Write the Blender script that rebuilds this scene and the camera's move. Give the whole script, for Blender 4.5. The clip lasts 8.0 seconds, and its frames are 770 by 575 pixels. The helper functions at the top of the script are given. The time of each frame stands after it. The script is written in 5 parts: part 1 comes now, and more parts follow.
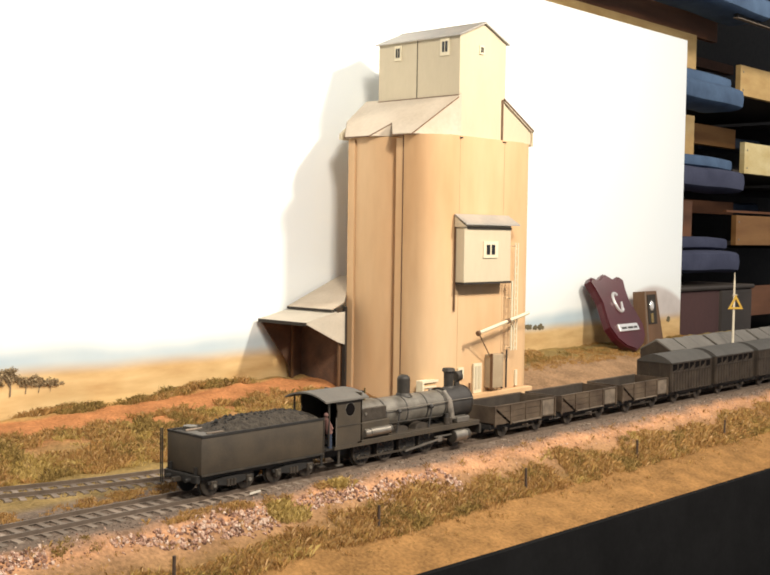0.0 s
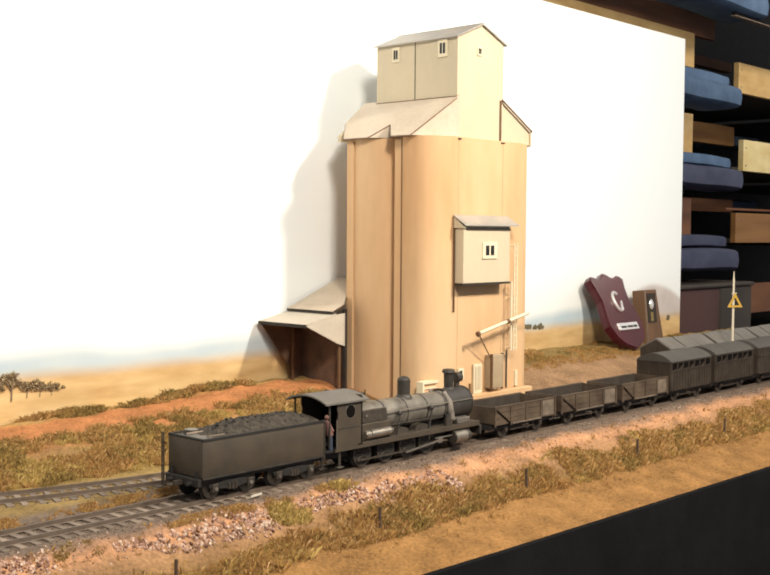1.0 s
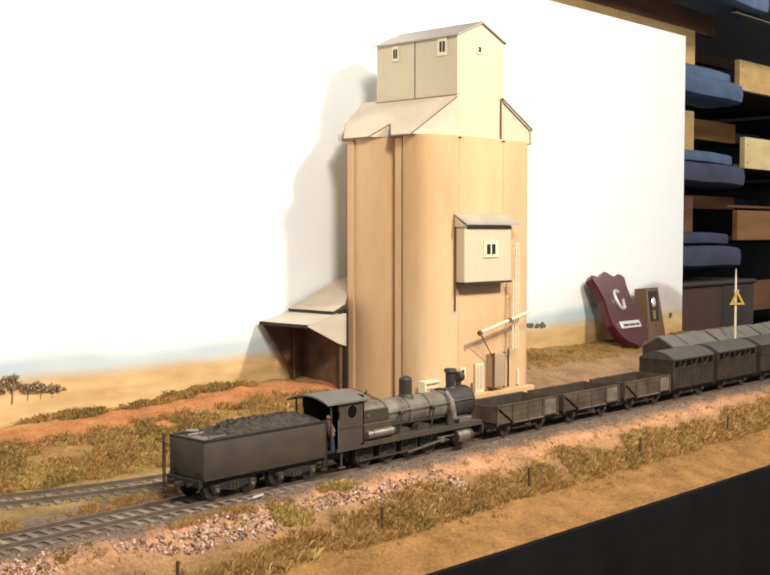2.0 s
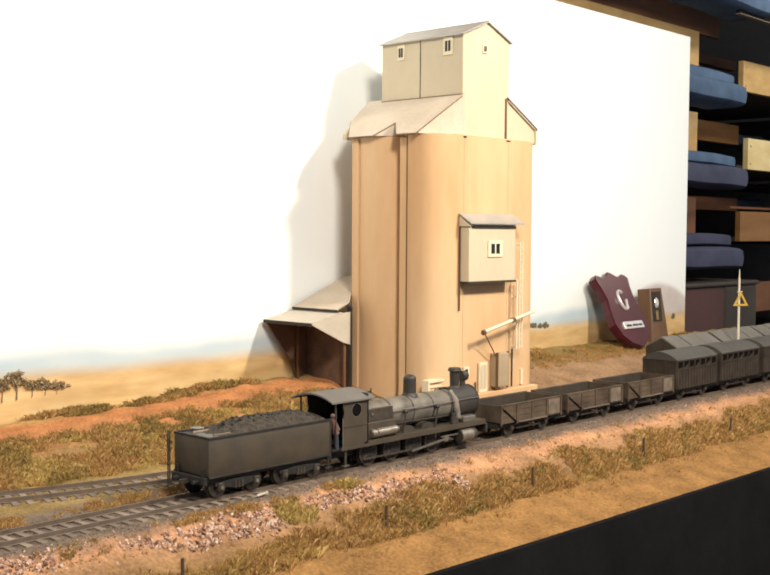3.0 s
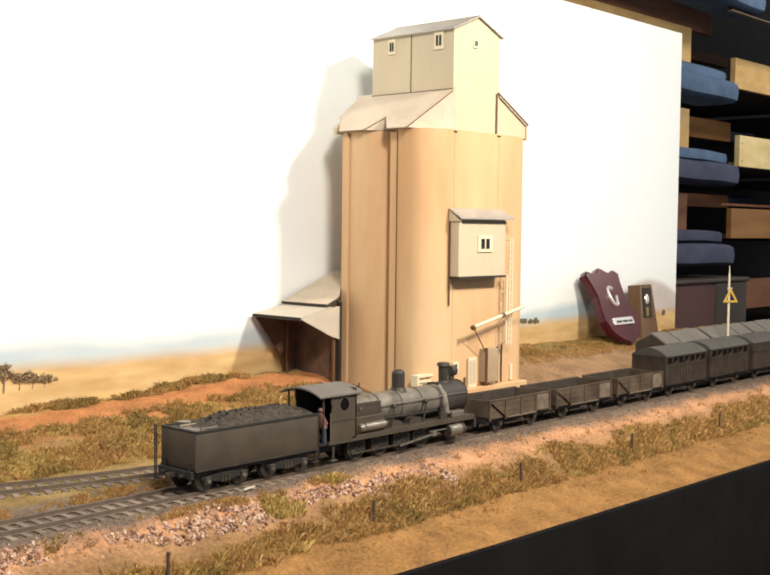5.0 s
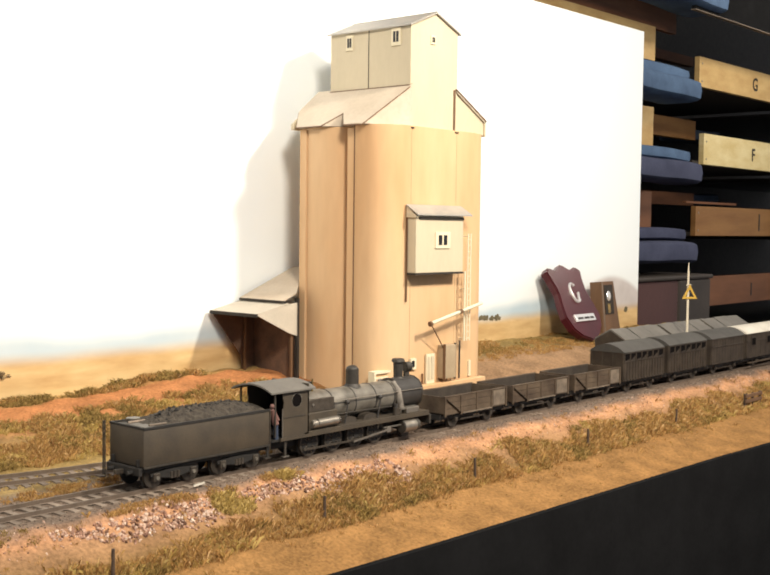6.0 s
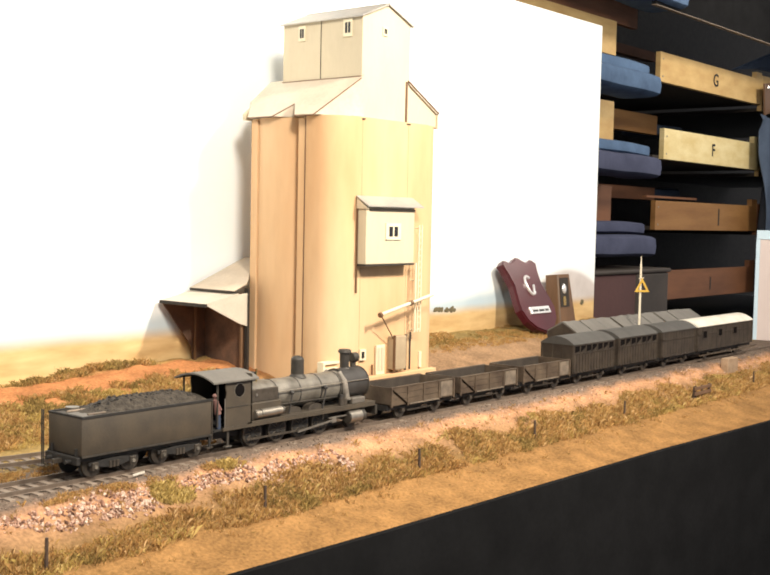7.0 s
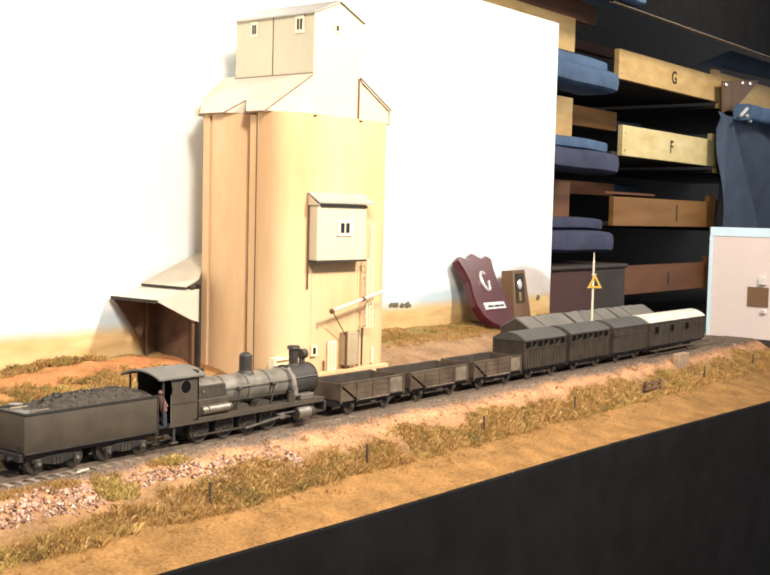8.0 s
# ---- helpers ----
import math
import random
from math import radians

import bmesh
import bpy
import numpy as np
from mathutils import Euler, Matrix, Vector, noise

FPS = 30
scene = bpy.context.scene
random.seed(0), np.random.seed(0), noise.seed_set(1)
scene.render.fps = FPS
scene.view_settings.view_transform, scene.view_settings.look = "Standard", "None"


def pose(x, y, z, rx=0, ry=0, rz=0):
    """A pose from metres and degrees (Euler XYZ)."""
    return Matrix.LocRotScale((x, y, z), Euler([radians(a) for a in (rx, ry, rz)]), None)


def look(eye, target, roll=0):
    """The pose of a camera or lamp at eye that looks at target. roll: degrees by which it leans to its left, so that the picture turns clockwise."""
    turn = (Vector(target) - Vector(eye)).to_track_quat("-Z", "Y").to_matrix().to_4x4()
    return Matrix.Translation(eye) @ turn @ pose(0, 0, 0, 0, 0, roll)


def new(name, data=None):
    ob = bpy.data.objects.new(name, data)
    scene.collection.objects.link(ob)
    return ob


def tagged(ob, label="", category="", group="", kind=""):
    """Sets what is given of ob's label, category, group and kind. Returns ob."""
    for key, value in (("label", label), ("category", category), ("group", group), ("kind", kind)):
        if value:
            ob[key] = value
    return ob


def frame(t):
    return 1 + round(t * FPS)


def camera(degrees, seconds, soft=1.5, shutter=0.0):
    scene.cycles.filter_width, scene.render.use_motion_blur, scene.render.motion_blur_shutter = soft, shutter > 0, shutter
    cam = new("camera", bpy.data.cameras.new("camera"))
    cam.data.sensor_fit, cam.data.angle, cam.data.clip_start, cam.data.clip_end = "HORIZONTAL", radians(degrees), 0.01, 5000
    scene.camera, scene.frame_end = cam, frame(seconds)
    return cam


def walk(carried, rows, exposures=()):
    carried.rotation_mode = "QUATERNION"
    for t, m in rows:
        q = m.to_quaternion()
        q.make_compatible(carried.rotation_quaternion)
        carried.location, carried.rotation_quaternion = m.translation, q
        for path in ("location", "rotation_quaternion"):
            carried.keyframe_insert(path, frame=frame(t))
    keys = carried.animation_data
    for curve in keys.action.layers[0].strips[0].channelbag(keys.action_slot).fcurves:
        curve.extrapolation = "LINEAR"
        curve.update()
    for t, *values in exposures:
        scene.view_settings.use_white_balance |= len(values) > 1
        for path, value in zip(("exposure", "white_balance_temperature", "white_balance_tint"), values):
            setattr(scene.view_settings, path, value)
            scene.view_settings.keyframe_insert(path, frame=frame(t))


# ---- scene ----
cam = camera(37.65, 8.0, soft=1.9)
PATH = [
    (0, (0.0173, 0.1360, 0.1736), (0.7506, 0.8143, 0.1259), 0.86),
    (0.5, (0.0153, 0.1355, 0.1748), (0.7496, 0.8128, 0.1277), 0.77),
    (1, (0.0162, 0.1340, 0.1759), (0.7492, 0.8125, 0.1275), 0.42),
    (1.5, (0.0198, 0.1342, 0.1755), (0.7517, 0.8139, 0.1274), -0.09),
    (3, (0.0163, 0.1371, 0.1750), (0.7474, 0.8175, 0.1259), 0.38),
    (3.5, (0.0190, 0.1372, 0.1727), (0.7489, 0.8190, 0.1243), -0.02),
    (4, (0.0198, 0.1390, 0.1700), (0.7501, 0.8201, 0.1179), 0.23),
    (5.3, (0.0194, 0.1337, 0.1747), (0.7564, 0.8076, 0.1225), 0.80),
    (5.5, (0.0237, 0.1315, 0.1731), (0.7649, 0.8009, 0.1224), 0.62),
    (6, (0.0308, 0.1251, 0.1720), (0.7818, 0.7832, 0.1181), 0.69),
    (6.5, (0.0360, 0.1184, 0.1704), (0.7896, 0.7730, 0.1107), 0.87),
    (7, (0.0419, 0.1090, 0.1715), (0.8098, 0.7468, 0.1110), 1.18),
    (7.5, (0.0436, 0.1032, 0.1726), (0.8208, 0.7295, 0.1108), 1.66),
    (8, (0.0478, 0.0941, 0.1745), (0.8337, 0.7090, 0.1092), 1.38),
]
walk(cam, [(t, look(eye, target, roll)) for t, eye, target, roll in PATH],
     exposures=[(0.0, -0.05), (5.5, -0.05), (6.5, 0.22), (8.0, 0.52)])

# ---- light ----
world = bpy.data.worlds.new("hall")
scene.world = world
world.use_nodes = True
world.node_tree.nodes["Background"].inputs[0].default_value = (0.90, 0.93, 1.0, 1)
world.node_tree.nodes["Background"].inputs[1].default_value = 0.42


def lamp(name, eye, target, watts, size, colour):
    data = bpy.data.lights.new(name, "AREA")
    data.energy, data.size, data.color = watts, size, colour
    ob = new(name, data)
    ob.matrix_world = look(eye, target)
    return ob


lamp("unseen_lamp", (1.00, 0.15, 0.70), (0.86, 0.85, 0.22), 11.0, 0.08, (1.0, 0.89, 0.74))
lamp("unseen_lamp", (0.22, 0.00, 0.86), (0.70, 0.88, 0.10), 15.5, 0.20, (1.0, 0.90, 0.76))
# fill lamp added out of view to brighten the rack, more at its top
lamp("unseen_lamp", (2.42, 0.55, 0.86), (2.35, 1.23, 0.42), 5.6, 0.12, (1.0, 0.90, 0.76))


# ---- materials ----
def mat(name, colour, rough=0.7, metal=0.0, vary=0.25, scale=60.0, bump=0.2, second=None, ramp=(0.35, 0.7), island=False, rand=0.0, stretch=None, spec=0.4):
    """A surface with a broad tone change, a fine grain and relief. second: the colour of stains or wear."""
    m = bpy.data.materials.new(name)
    m.use_nodes = True
    nt = m.node_tree
    n, l = nt.nodes, nt.links
    bsdf = n["Principled BSDF"]
    bsdf.inputs["Roughness"].default_value, bsdf.inputs["Metallic"].default_value = rough, metal
    bsdf.inputs["Specular IOR Level"].default_value = spec
    tc = n.new("ShaderNodeTexCoord")
    mp = n.new("ShaderNodeMapping")
    if stretch:
        mp.inputs["Scale"].default_value = stretch
    l.new(tc.outputs["Object"], mp.inputs[0])
    broad, fine = n.new("ShaderNodeTexNoise"), n.new("ShaderNodeTexNoise")
    broad.inputs["Scale"].default_value, broad.inputs["Detail"].default_value = scale, 4
    fine.inputs["Scale"].default_value, fine.inputs["Detail"].default_value = scale * 9, 3
    for t in (broad, fine):
        l.new(mp.outputs[0], t.inputs["Vector"])
    cr = n.new("ShaderNodeValToRGB")
    cr.color_ramp.elements[0].position, cr.color_ramp.elements[1].position = ramp
    other = second or tuple(c * (1 - vary) for c in colour)
    cr.color_ramp.elements[0].color, cr.color_ramp.elements[1].color = (*colour, 1), (*other, 1)
    l.new(broad.outputs[0], cr.inputs[0])
    hsv = n.new("ShaderNodeHueSaturation")
    l.new(cr.outputs[0], hsv.inputs["Color"])
    mr = n.new("ShaderNodeMapRange")
    mr.inputs[3].default_value, mr.inputs[4].default_value = 1 - vary * 0.6, 1 + vary * 0.6
    l.new(fine.outputs[0], mr.inputs[0])
    val = mr.outputs[0]
    if island or rand:
        src = n.new("ShaderNodeNewGeometry").outputs["Random Per Island"] if island else n.new("ShaderNodeObjectInfo").outputs["Random"]
        m2 = n.new("ShaderNodeMapRange")
        k = rand or 0.35
        m2.inputs[3].default_value, m2.inputs[4].default_value = 1 - k, 1 + k
        l.new(src, m2.inputs[0])
        mul = n.new("ShaderNodeMath")
        mul.operation = "MULTIPLY"
        l.new(val, mul.inputs[0]), l.new(m2.outputs[0], mul.inputs[1])
        val = mul.outputs[0]
    l.new(val, hsv.inputs["Value"])
    l.new(hsv.outputs[0], bsdf.inputs["Base Color"])
    if bump:
        b = n.new("ShaderNodeBump")
        b.inputs["Strength"].default_value, b.inputs["Distance"].default_value = bump, 0.001
        l.new(fine.outputs[0], b.inputs["Height"])
        l.new(b.outputs[0], bsdf.inputs["Normal"])
    return m


def island_mat(name, stops, rough=0.85):
    """Each small piece takes one of several colours."""
    m = bpy.data.materials.new(name)
    m.use_nodes = True
    n, l = m.node_tree.nodes, m.node_tree.links
    bsdf = n["Principled BSDF"]
    bsdf.inputs["Roughness"].default_value = rough
    bsdf.inputs["Specular IOR Level"].default_value = 0.2
    geo, cr = n.new("ShaderNodeNewGeometry"), n.new("ShaderNodeValToRGB")
    while len(cr.color_ramp.elements) < len(stops):
        cr.color_ramp.elements.new(0.5)
    for e, (p, c) in zip(cr.color_ramp.elements, stops):
        e.position, e.color = p, (*c, 1)
    l.new(geo.outputs["Random Per Island"], cr.inputs[0])
    l.new(cr.outputs[0], bsdf.inputs["Base Color"])
    return m


M_CONC = mat("silo_render", (0.640, 0.440, 0.256), 0.8, vary=0.12, scale=16, bump=0.08, second=(0.530, 0.318, 0.158), stretch=(1, 1, 0.25), spec=0.25)
M_CLAD = mat("cladding", (0.545, 0.470, 0.335), 0.7, vary=0.08, scale=40, bump=0.05, stretch=(1, 1, 0.3), spec=0.25)
M_ROOF = mat("corrugated_roof", (0.54, 0.46, 0.36), 0.6, vary=0.2, scale=30, bump=0.15, second=(0.45, 0.37, 0.28))
M_CREAM = mat("cream_trim", (0.72, 0.64, 0.46), 0.6, vary=0.1, scale=80, bump=0.05)
M_GLASS = mat("dark_glass", (0.02, 0.02, 0.022), 0.15, vary=0.1, bump=0)
# dark timber; also serves where shade is put into the colour
M_GAP = mat("dark_timber_and_shade", (0.035, 0.028, 0.022), 0.8, vary=0.3, scale=90)
M_SHED = mat("rusty_shed_wall", (0.144, 0.081, 0.050), 0.8, vary=0.4, scale=60, second=(0.072, 0.045, 0.032))
M_SHEDROOF = mat("pale_sheet_roof", (0.50, 0.45, 0.37), 0.6, vary=0.12, scale=50, bump=0.1)
M_LOCO = mat("weathered_black", (0.025, 0.023, 0.020), 0.55, 0.1, vary=0.4, scale=120, bump=0.1, second=(0.054, 0.045, 0.034))
M_BOIL = mat("boiler_grey", (0.200, 0.182, 0.152), 0.45, 0.2, vary=0.35, scale=90, bump=0.08, second=(0.088, 0.078, 0.063))
M_TEND = mat("tender_grime", (0.044, 0.035, 0.025), 0.6, 0.0, vary=0.25, scale=70, bump=0.08, second=(0.062, 0.048, 0.032))
# near-black fill: the shade inside openings and windows, put into a colour
M_VOID = mat("dark_opening_shade", (0.006, 0.005, 0.005), 0.9, vary=0.2, spec=0.05, bump=0)
M_SMOKE = mat("smokebox_grey", (0.047, 0.043, 0.040), 0.55, 0.15, vary=0.3, scale=100, bump=0.08, second=(0.030, 0.027, 0.024))
M_STEEL = mat("bright_steel", (0.328, 0.296, 0.250), 0.42, 0.8, vary=0.25, scale=150, bump=0.05)
M_FRAME = mat("sooty_frame", (0.022, 0.020, 0.018), 0.7, 0.1, vary=0.4, scale=150)
M_WHEEL = mat("wheel_grime", (0.080, 0.066, 0.052), 0.5, 0.4, vary=0.4, scale=200)
M_COAL = island_mat("coal", [(0.0, (0.008, 0.008, 0.008)), (0.6, (0.024, 0.022, 0.020)), (1.0, (0.056, 0.048, 0.040))], 0.5)
M_WAG = mat("wagon_grey", (0.046, 0.030, 0.019), 0.75, vary=0.5, scale=45, bump=0.12, second=(0.105, 0.076, 0.049))
M_WAGIN = mat("wagon_inside", (0.044, 0.034, 0.026), 0.85, vary=0.4, scale=100, bump=0.12)
M_VAN = mat("van_grey", (0.025, 0.0175, 0.012), 0.7, vary=0.4, scale=80, bump=0.1, second=(0.046, 0.034, 0.023))
M_VANROOF = mat("van_roof", (0.060, 0.056, 0.050), 0.75, vary=0.25, scale=60, bump=0.08)
M_GREY = mat("hopper_grey", (0.40, 0.31, 0.20), 0.75, vary=0.2, scale=60, bump=0.1, second=(0.32, 0.24, 0.15))
M_TIN = mat("galvanised_sheet", (0.36, 0.34, 0.31), 0.5, 0.3, vary=0.2, scale=40, bump=0.1, second=(0.46, 0.42, 0.36))
M_JOINT = mat("silo_joint", (0.52, 0.345, 0.19), 0.85, vary=0.2, scale=60)
M_SLACK = mat("fine_coal", (0.036, 0.030, 0.024), 0.85, vary=0.5, scale=260, bump=0.5, second=(0.072, 0.060, 0.047), spec=0.2)
M_PALE = mat("pale_lagging", (0.25, 0.22, 0.185), 0.6, 0.1, vary=0.5, scale=220, bump=0.3, second=(0.10, 0.088, 0.072))
M_SPLASH = mat("dusty_splasher", (0.17, 0.135, 0.10), 0.75, vary=0.3, scale=150, bump=0.1, second=(0.10, 0.08, 0.06))
M_DENIM = mat("blue_figure_paint", (0.035, 0.05, 0.085), 0.8, vary=0.3, scale=200)
M_WHITE = mat("white_roof", (0.62, 0.58, 0.50), 0.6, vary=0.15, scale=60, second=(0.5, 0.46, 0.38))
M_TARP = mat("tarpaulin", (0.135, 0.124, 0.108), 0.75, vary=0.25, scale=50, bump=0.15, second=(0.110, 0.102, 0.090))
M_RAIL = mat("rail_rust", (0.20, 0.155, 0.12), 0.5, 0.5, vary=0.3, scale=100)
M_SLEEP = mat("sleeper_wood", (0.235, 0.185, 0.142), 0.85, vary=0.3, scale=120, rand=0.3, bump=0.2)
M_POST = mat("fence_wood", (0.075, 0.048, 0.032), 0.85, vary=0.35, scale=200)
M_SHIELD = mat("maroon_lacquer", (0.072, 0.010, 0.015), 0.3, vary=0.2, scale=25, bump=0.02, second=(0.051, 0.009, 0.012))
M_BRASS = mat("brass", (0.65, 0.48, 0.20), 0.25, 1.0, vary=0.2, scale=120, bump=0.03)
M_SILVER = mat("silver_plate", (0.85, 0.84, 0.82), 0.25, 0.6, vary=0.06, scale=80, bump=0.02)
M_WALNUT = mat("brown_wood", (0.162, 0.089, 0.047), 0.5, vary=0.3, scale=40, stretch=(1, 1, 0.2))
M_PLYPALE = mat("pale_plywood", (0.72, 0.60, 0.32), 0.6, vary=0.18, scale=16, second=(0.60, 0.46, 0.20), stretch=(1, 0.3, 2.5), bump=0.05)
M_OLD = mat("painted_trunk", (0.26, 0.20, 0.14), 0.9, vary=0.3, scale=150)
M_PLY = mat("plywood", (0.58, 0.40, 0.17), 0.6, vary=0.18, scale=16, second=(0.46, 0.29, 0.11), stretch=(1, 0.3, 2.5), bump=0.05)
# plywood with the dimmer orange light low on the rack put into its colour
M_PLYORANGE = mat("orange_lit_board", (0.272, 0.136, 0.044), 0.6, vary=0.2, scale=14, second=(0.200, 0.092, 0.028), stretch=(0.5, 1, 3))
M_PLYRED = mat("red_brown_board", (0.187, 0.079, 0.036), 0.65, vary=0.2, scale=14, second=(0.130, 0.054, 0.025), stretch=(0.5, 1, 3))
M_BLUE = mat("blue_cloth", (0.100, 0.160, 0.260), 0.9, vary=0.2, scale=20, second=(0.066, 0.104, 0.177), bump=0.15, spec=0.1)
M_NAVY = mat("blue_curtain_cloth", (0.072, 0.096, 0.140), 0.95, vary=0.2, scale=20, bump=0.15, spec=0.1)
# blue cloth again, greyer and darker: shade of the lower rack put into colour
M_BLUE_SHADED = mat("shaded_blue_cloth", (0.072, 0.080, 0.128), 0.9, vary=0.2, scale=20, second=(0.052, 0.058, 0.096), bump=0.15, spec=0.1)
M_DARK = mat("black_cloth", (0.010, 0.010, 0.0105), 0.95, vary=0.3, scale=25, bump=0.15, spec=0.05)
M_INK = mat("black_paint", (0.02, 0.018, 0.015), 0.6, bump=0)
M_PANEL = mat("pinkish_panel", (0.62, 0.53, 0.50), 0.7, vary=0.06, scale=8, bump=0.02)
M_PALEBLUE = mat("pale_blue_edge", (0.55, 0.70, 0.80), 0.7, vary=0.06, scale=12, bump=0.02)
M_BOX = mat("storage_box", (0.085, 0.036, 0.030), 0.55, vary=0.2, scale=12)
M_BOXGREY = mat("grey_box_side", (0.052, 0.040, 0.031), 0.6, vary=0.3, scale=14)
M_FLOOR = mat("hall_floor", (0.10, 0.085, 0.07), 0.6, vary=0.2, scale=4)
M_HALL = mat("hall_wall", (0.13, 0.12, 0.11), 0.9, vary=0.1, scale=3)
M_CRATE = mat("crate_wood", (0.36, 0.25, 0.16), 0.8, vary=0.3, scale=120, bump=0.15, second=(0.26, 0.17, 0.10))
M_BUSH = mat("painted_bush", (0.15, 0.125, 0.07), 0.9, vary=0.3, scale=150)
M_FIG = mat("figure_paint", (0.20, 0.105, 0.09), 0.8, vary=0.3, scale=200)
M_YELLOW = mat("yellow_sign", (0.488, 0.300, 0.045), 0.5, vary=0.1, scale=100)
M_POLE = mat("white_pole", (0.62, 0.55, 0.42), 0.6, vary=0.12, scale=120)
M_GRASS = island_mat("dry_grass", [(0.0, (0.200, 0.096, 0.034)), (0.3, (0.350, 0.190, 0.060)), (0.55, (0.430, 0.248, 0.086)), (0.75, (0.290, 0.180, 0.048)), (1.0, (0.560, 0.360, 0.170))])
M_SCRUB = island_mat("green_scrub", [(0.0, (0.110, 0.066, 0.024)), (0.4, (0.210, 0.138, 0.040)), (0.7, (0.285, 0.195, 0.058)), (1.0, (0.370, 0.240, 0.085))])
M_HAY = island_mat("yellow_scrub", [(0.0, (0.260, 0.172, 0.042)), (0.5, (0.420, 0.290, 0.085)), (1.0, (0.560, 0.410, 0.160))])
M_STONE = island_mat("pink_rubble", [(0.0, (0.086, 0.044, 0.029)), (0.3, (0.262, 0.142, 0.097)), (0.65, (0.443, 0.285, 0.207)), (1.0, (0.604, 0.475, 0.378))])
M_BALLAST = island_mat("ballast", [(0.0, (0.074, 0.053, 0.040)), (0.5, (0.140, 0.104, 0.078)), (1.0, (0.250, 0.190, 0.145))])
M_TREE = island_mat("tree_leaves", [(0.0, (0.220, 0.155, 0.085)), (0.6, (0.350, 0.260, 0.145)), (1.0, (0.470, 0.360, 0.210))])


def ground_mat():
    """Sand at the front, ballast under the rails, red earth road and straw-coloured paddock behind."""
    m = bpy.data.materials.new("scenic_ground")
    m.use_nodes = True
    n, l = m.node_tree.nodes, m.node_tree.links
    bsdf = n["Principled BSDF"]
    bsdf.inputs["Roughness"].default_value = 0.95
    bsdf.inputs["Specular IOR Level"].default_value = 0.1
    tc, sep = n.new("ShaderNodeTexCoord"), n.new("ShaderNodeSeparateXYZ")
    wob = n.new("ShaderNodeTexNoise")
    wob.inputs["Scale"].default_value, wob.inputs["Detail"].default_value = 28, 5
    l.new(tc.outputs["Object"], wob.inputs["Vector"])
    l.new(tc.outputs["Object"], sep.inputs[0])
    add = n.new("ShaderNodeMath")
    add.operation = "MULTIPLY_ADD"
    add.inputs[1].default_value = 0.026
    l.new(wob.outputs[0], add.inputs[0]), l.new(sep.outputs["Y"], add.inputs[2])
    mr = n.new("ShaderNodeMapRange")
    mr.inputs[1].default_value, mr.inputs[2].default_value = 0.55, 1.0
    l.new(add.outputs[0], mr.inputs[0])
    cr = n.new("ShaderNodeValToRGB")
    bands = [(0.560, (0.222, 0.116, 0.041)), (0.664, (0.240, 0.130, 0.048)), (0.676, (0.170, 0.102, 0.040)), (0.698, (0.290, 0.165, 0.085)), (0.708, (0.430, 0.228, 0.120)),
             (0.7195, (0.140, 0.104, 0.080)), (0.785, (0.148, 0.111, 0.084)), (0.800, (0.240, 0.165, 0.066)), (0.860, (0.250, 0.170, 0.062)), (0.905, (0.270, 0.165, 0.068)),
             (0.930, (0.380, 0.165, 0.066)), (0.978, (0.420, 0.180, 0.072)), (0.988, (0.400, 0.250, 0.095)), (1.0, (0.420, 0.280, 0.110))]
    while len(cr.color_ramp.elements) < len(bands):
        cr.color_ramp.elements.new(0.5)
    for e, (y, c) in zip(cr.color_ramp.elements, bands):
        e.position, e.color = (y - 0.55) / 0.45, (*c, 1)
    l.new(mr.outputs[0], cr.inputs[0])
    # the yard beyond the silo: dusty pinkish earth, then straw and olive ground towards the board
    yard = n.new("ShaderNodeValToRGB")
    rows = [(0.800, (0.200, 0.130, 0.065)), (0.850, (0.270, 0.165, 0.092)), (0.925, (0.280, 0.172, 0.094)), (0.945, (0.215, 0.148, 0.056)), (0.990, (0.255, 0.180, 0.068))]
    while len(yard.color_ramp.elements) < len(rows):
        yard.color_ramp.elements.new(0.5)
    for e, (y, c) in zip(yard.color_ramp.elements, rows):
        e.position, e.color = (y - 0.55) / 0.45, (*c, 1)
    l.new(mr.outputs[0], yard.inputs[0])
    past, behind, both, blend = n.new("ShaderNodeMapRange"), n.new("ShaderNodeMapRange"), n.new("ShaderNodeMath"), n.new("ShaderNodeMix")
    past.inputs[1].default_value, past.inputs[2].default_value = 0.93, 1.02
    behind.inputs[1].default_value, behind.inputs[2].default_value = 0.800, 0.815
    both.operation, blend.data_type = "MULTIPLY", "RGBA"
    l.new(sep.outputs["X"], past.inputs[0]), l.new(add.outputs[0], behind.inputs[0])
    l.new(past.outputs[0], both.inputs[0]), l.new(behind.outputs[0], both.inputs[1])
    l.new(both.outputs[0], blend.inputs[0]), l.new(cr.outputs[0], blend.inputs[6]), l.new(yard.outputs[0], blend.inputs[7])
    fine = n.new("ShaderNodeTexNoise")
    fine.inputs["Scale"].default_value, fine.inputs["Detail"].default_value = 380, 6
    l.new(tc.outputs["Object"], fine.inputs["Vector"])
    patch = n.new("ShaderNodeTexNoise")
    patch.inputs["Scale"].default_value, patch.inputs["Detail"].default_value = 42, 9
    l.new(tc.outputs["Object"], patch.inputs["Vector"])
    hsv = n.new("ShaderNodeHueSaturation")
    mul = n.new("ShaderNodeMath")
    mul.operation = "ADD"
    l.new(fine.outputs[0], mul.inputs[0]), l.new(patch.outputs[0], mul.inputs[1])
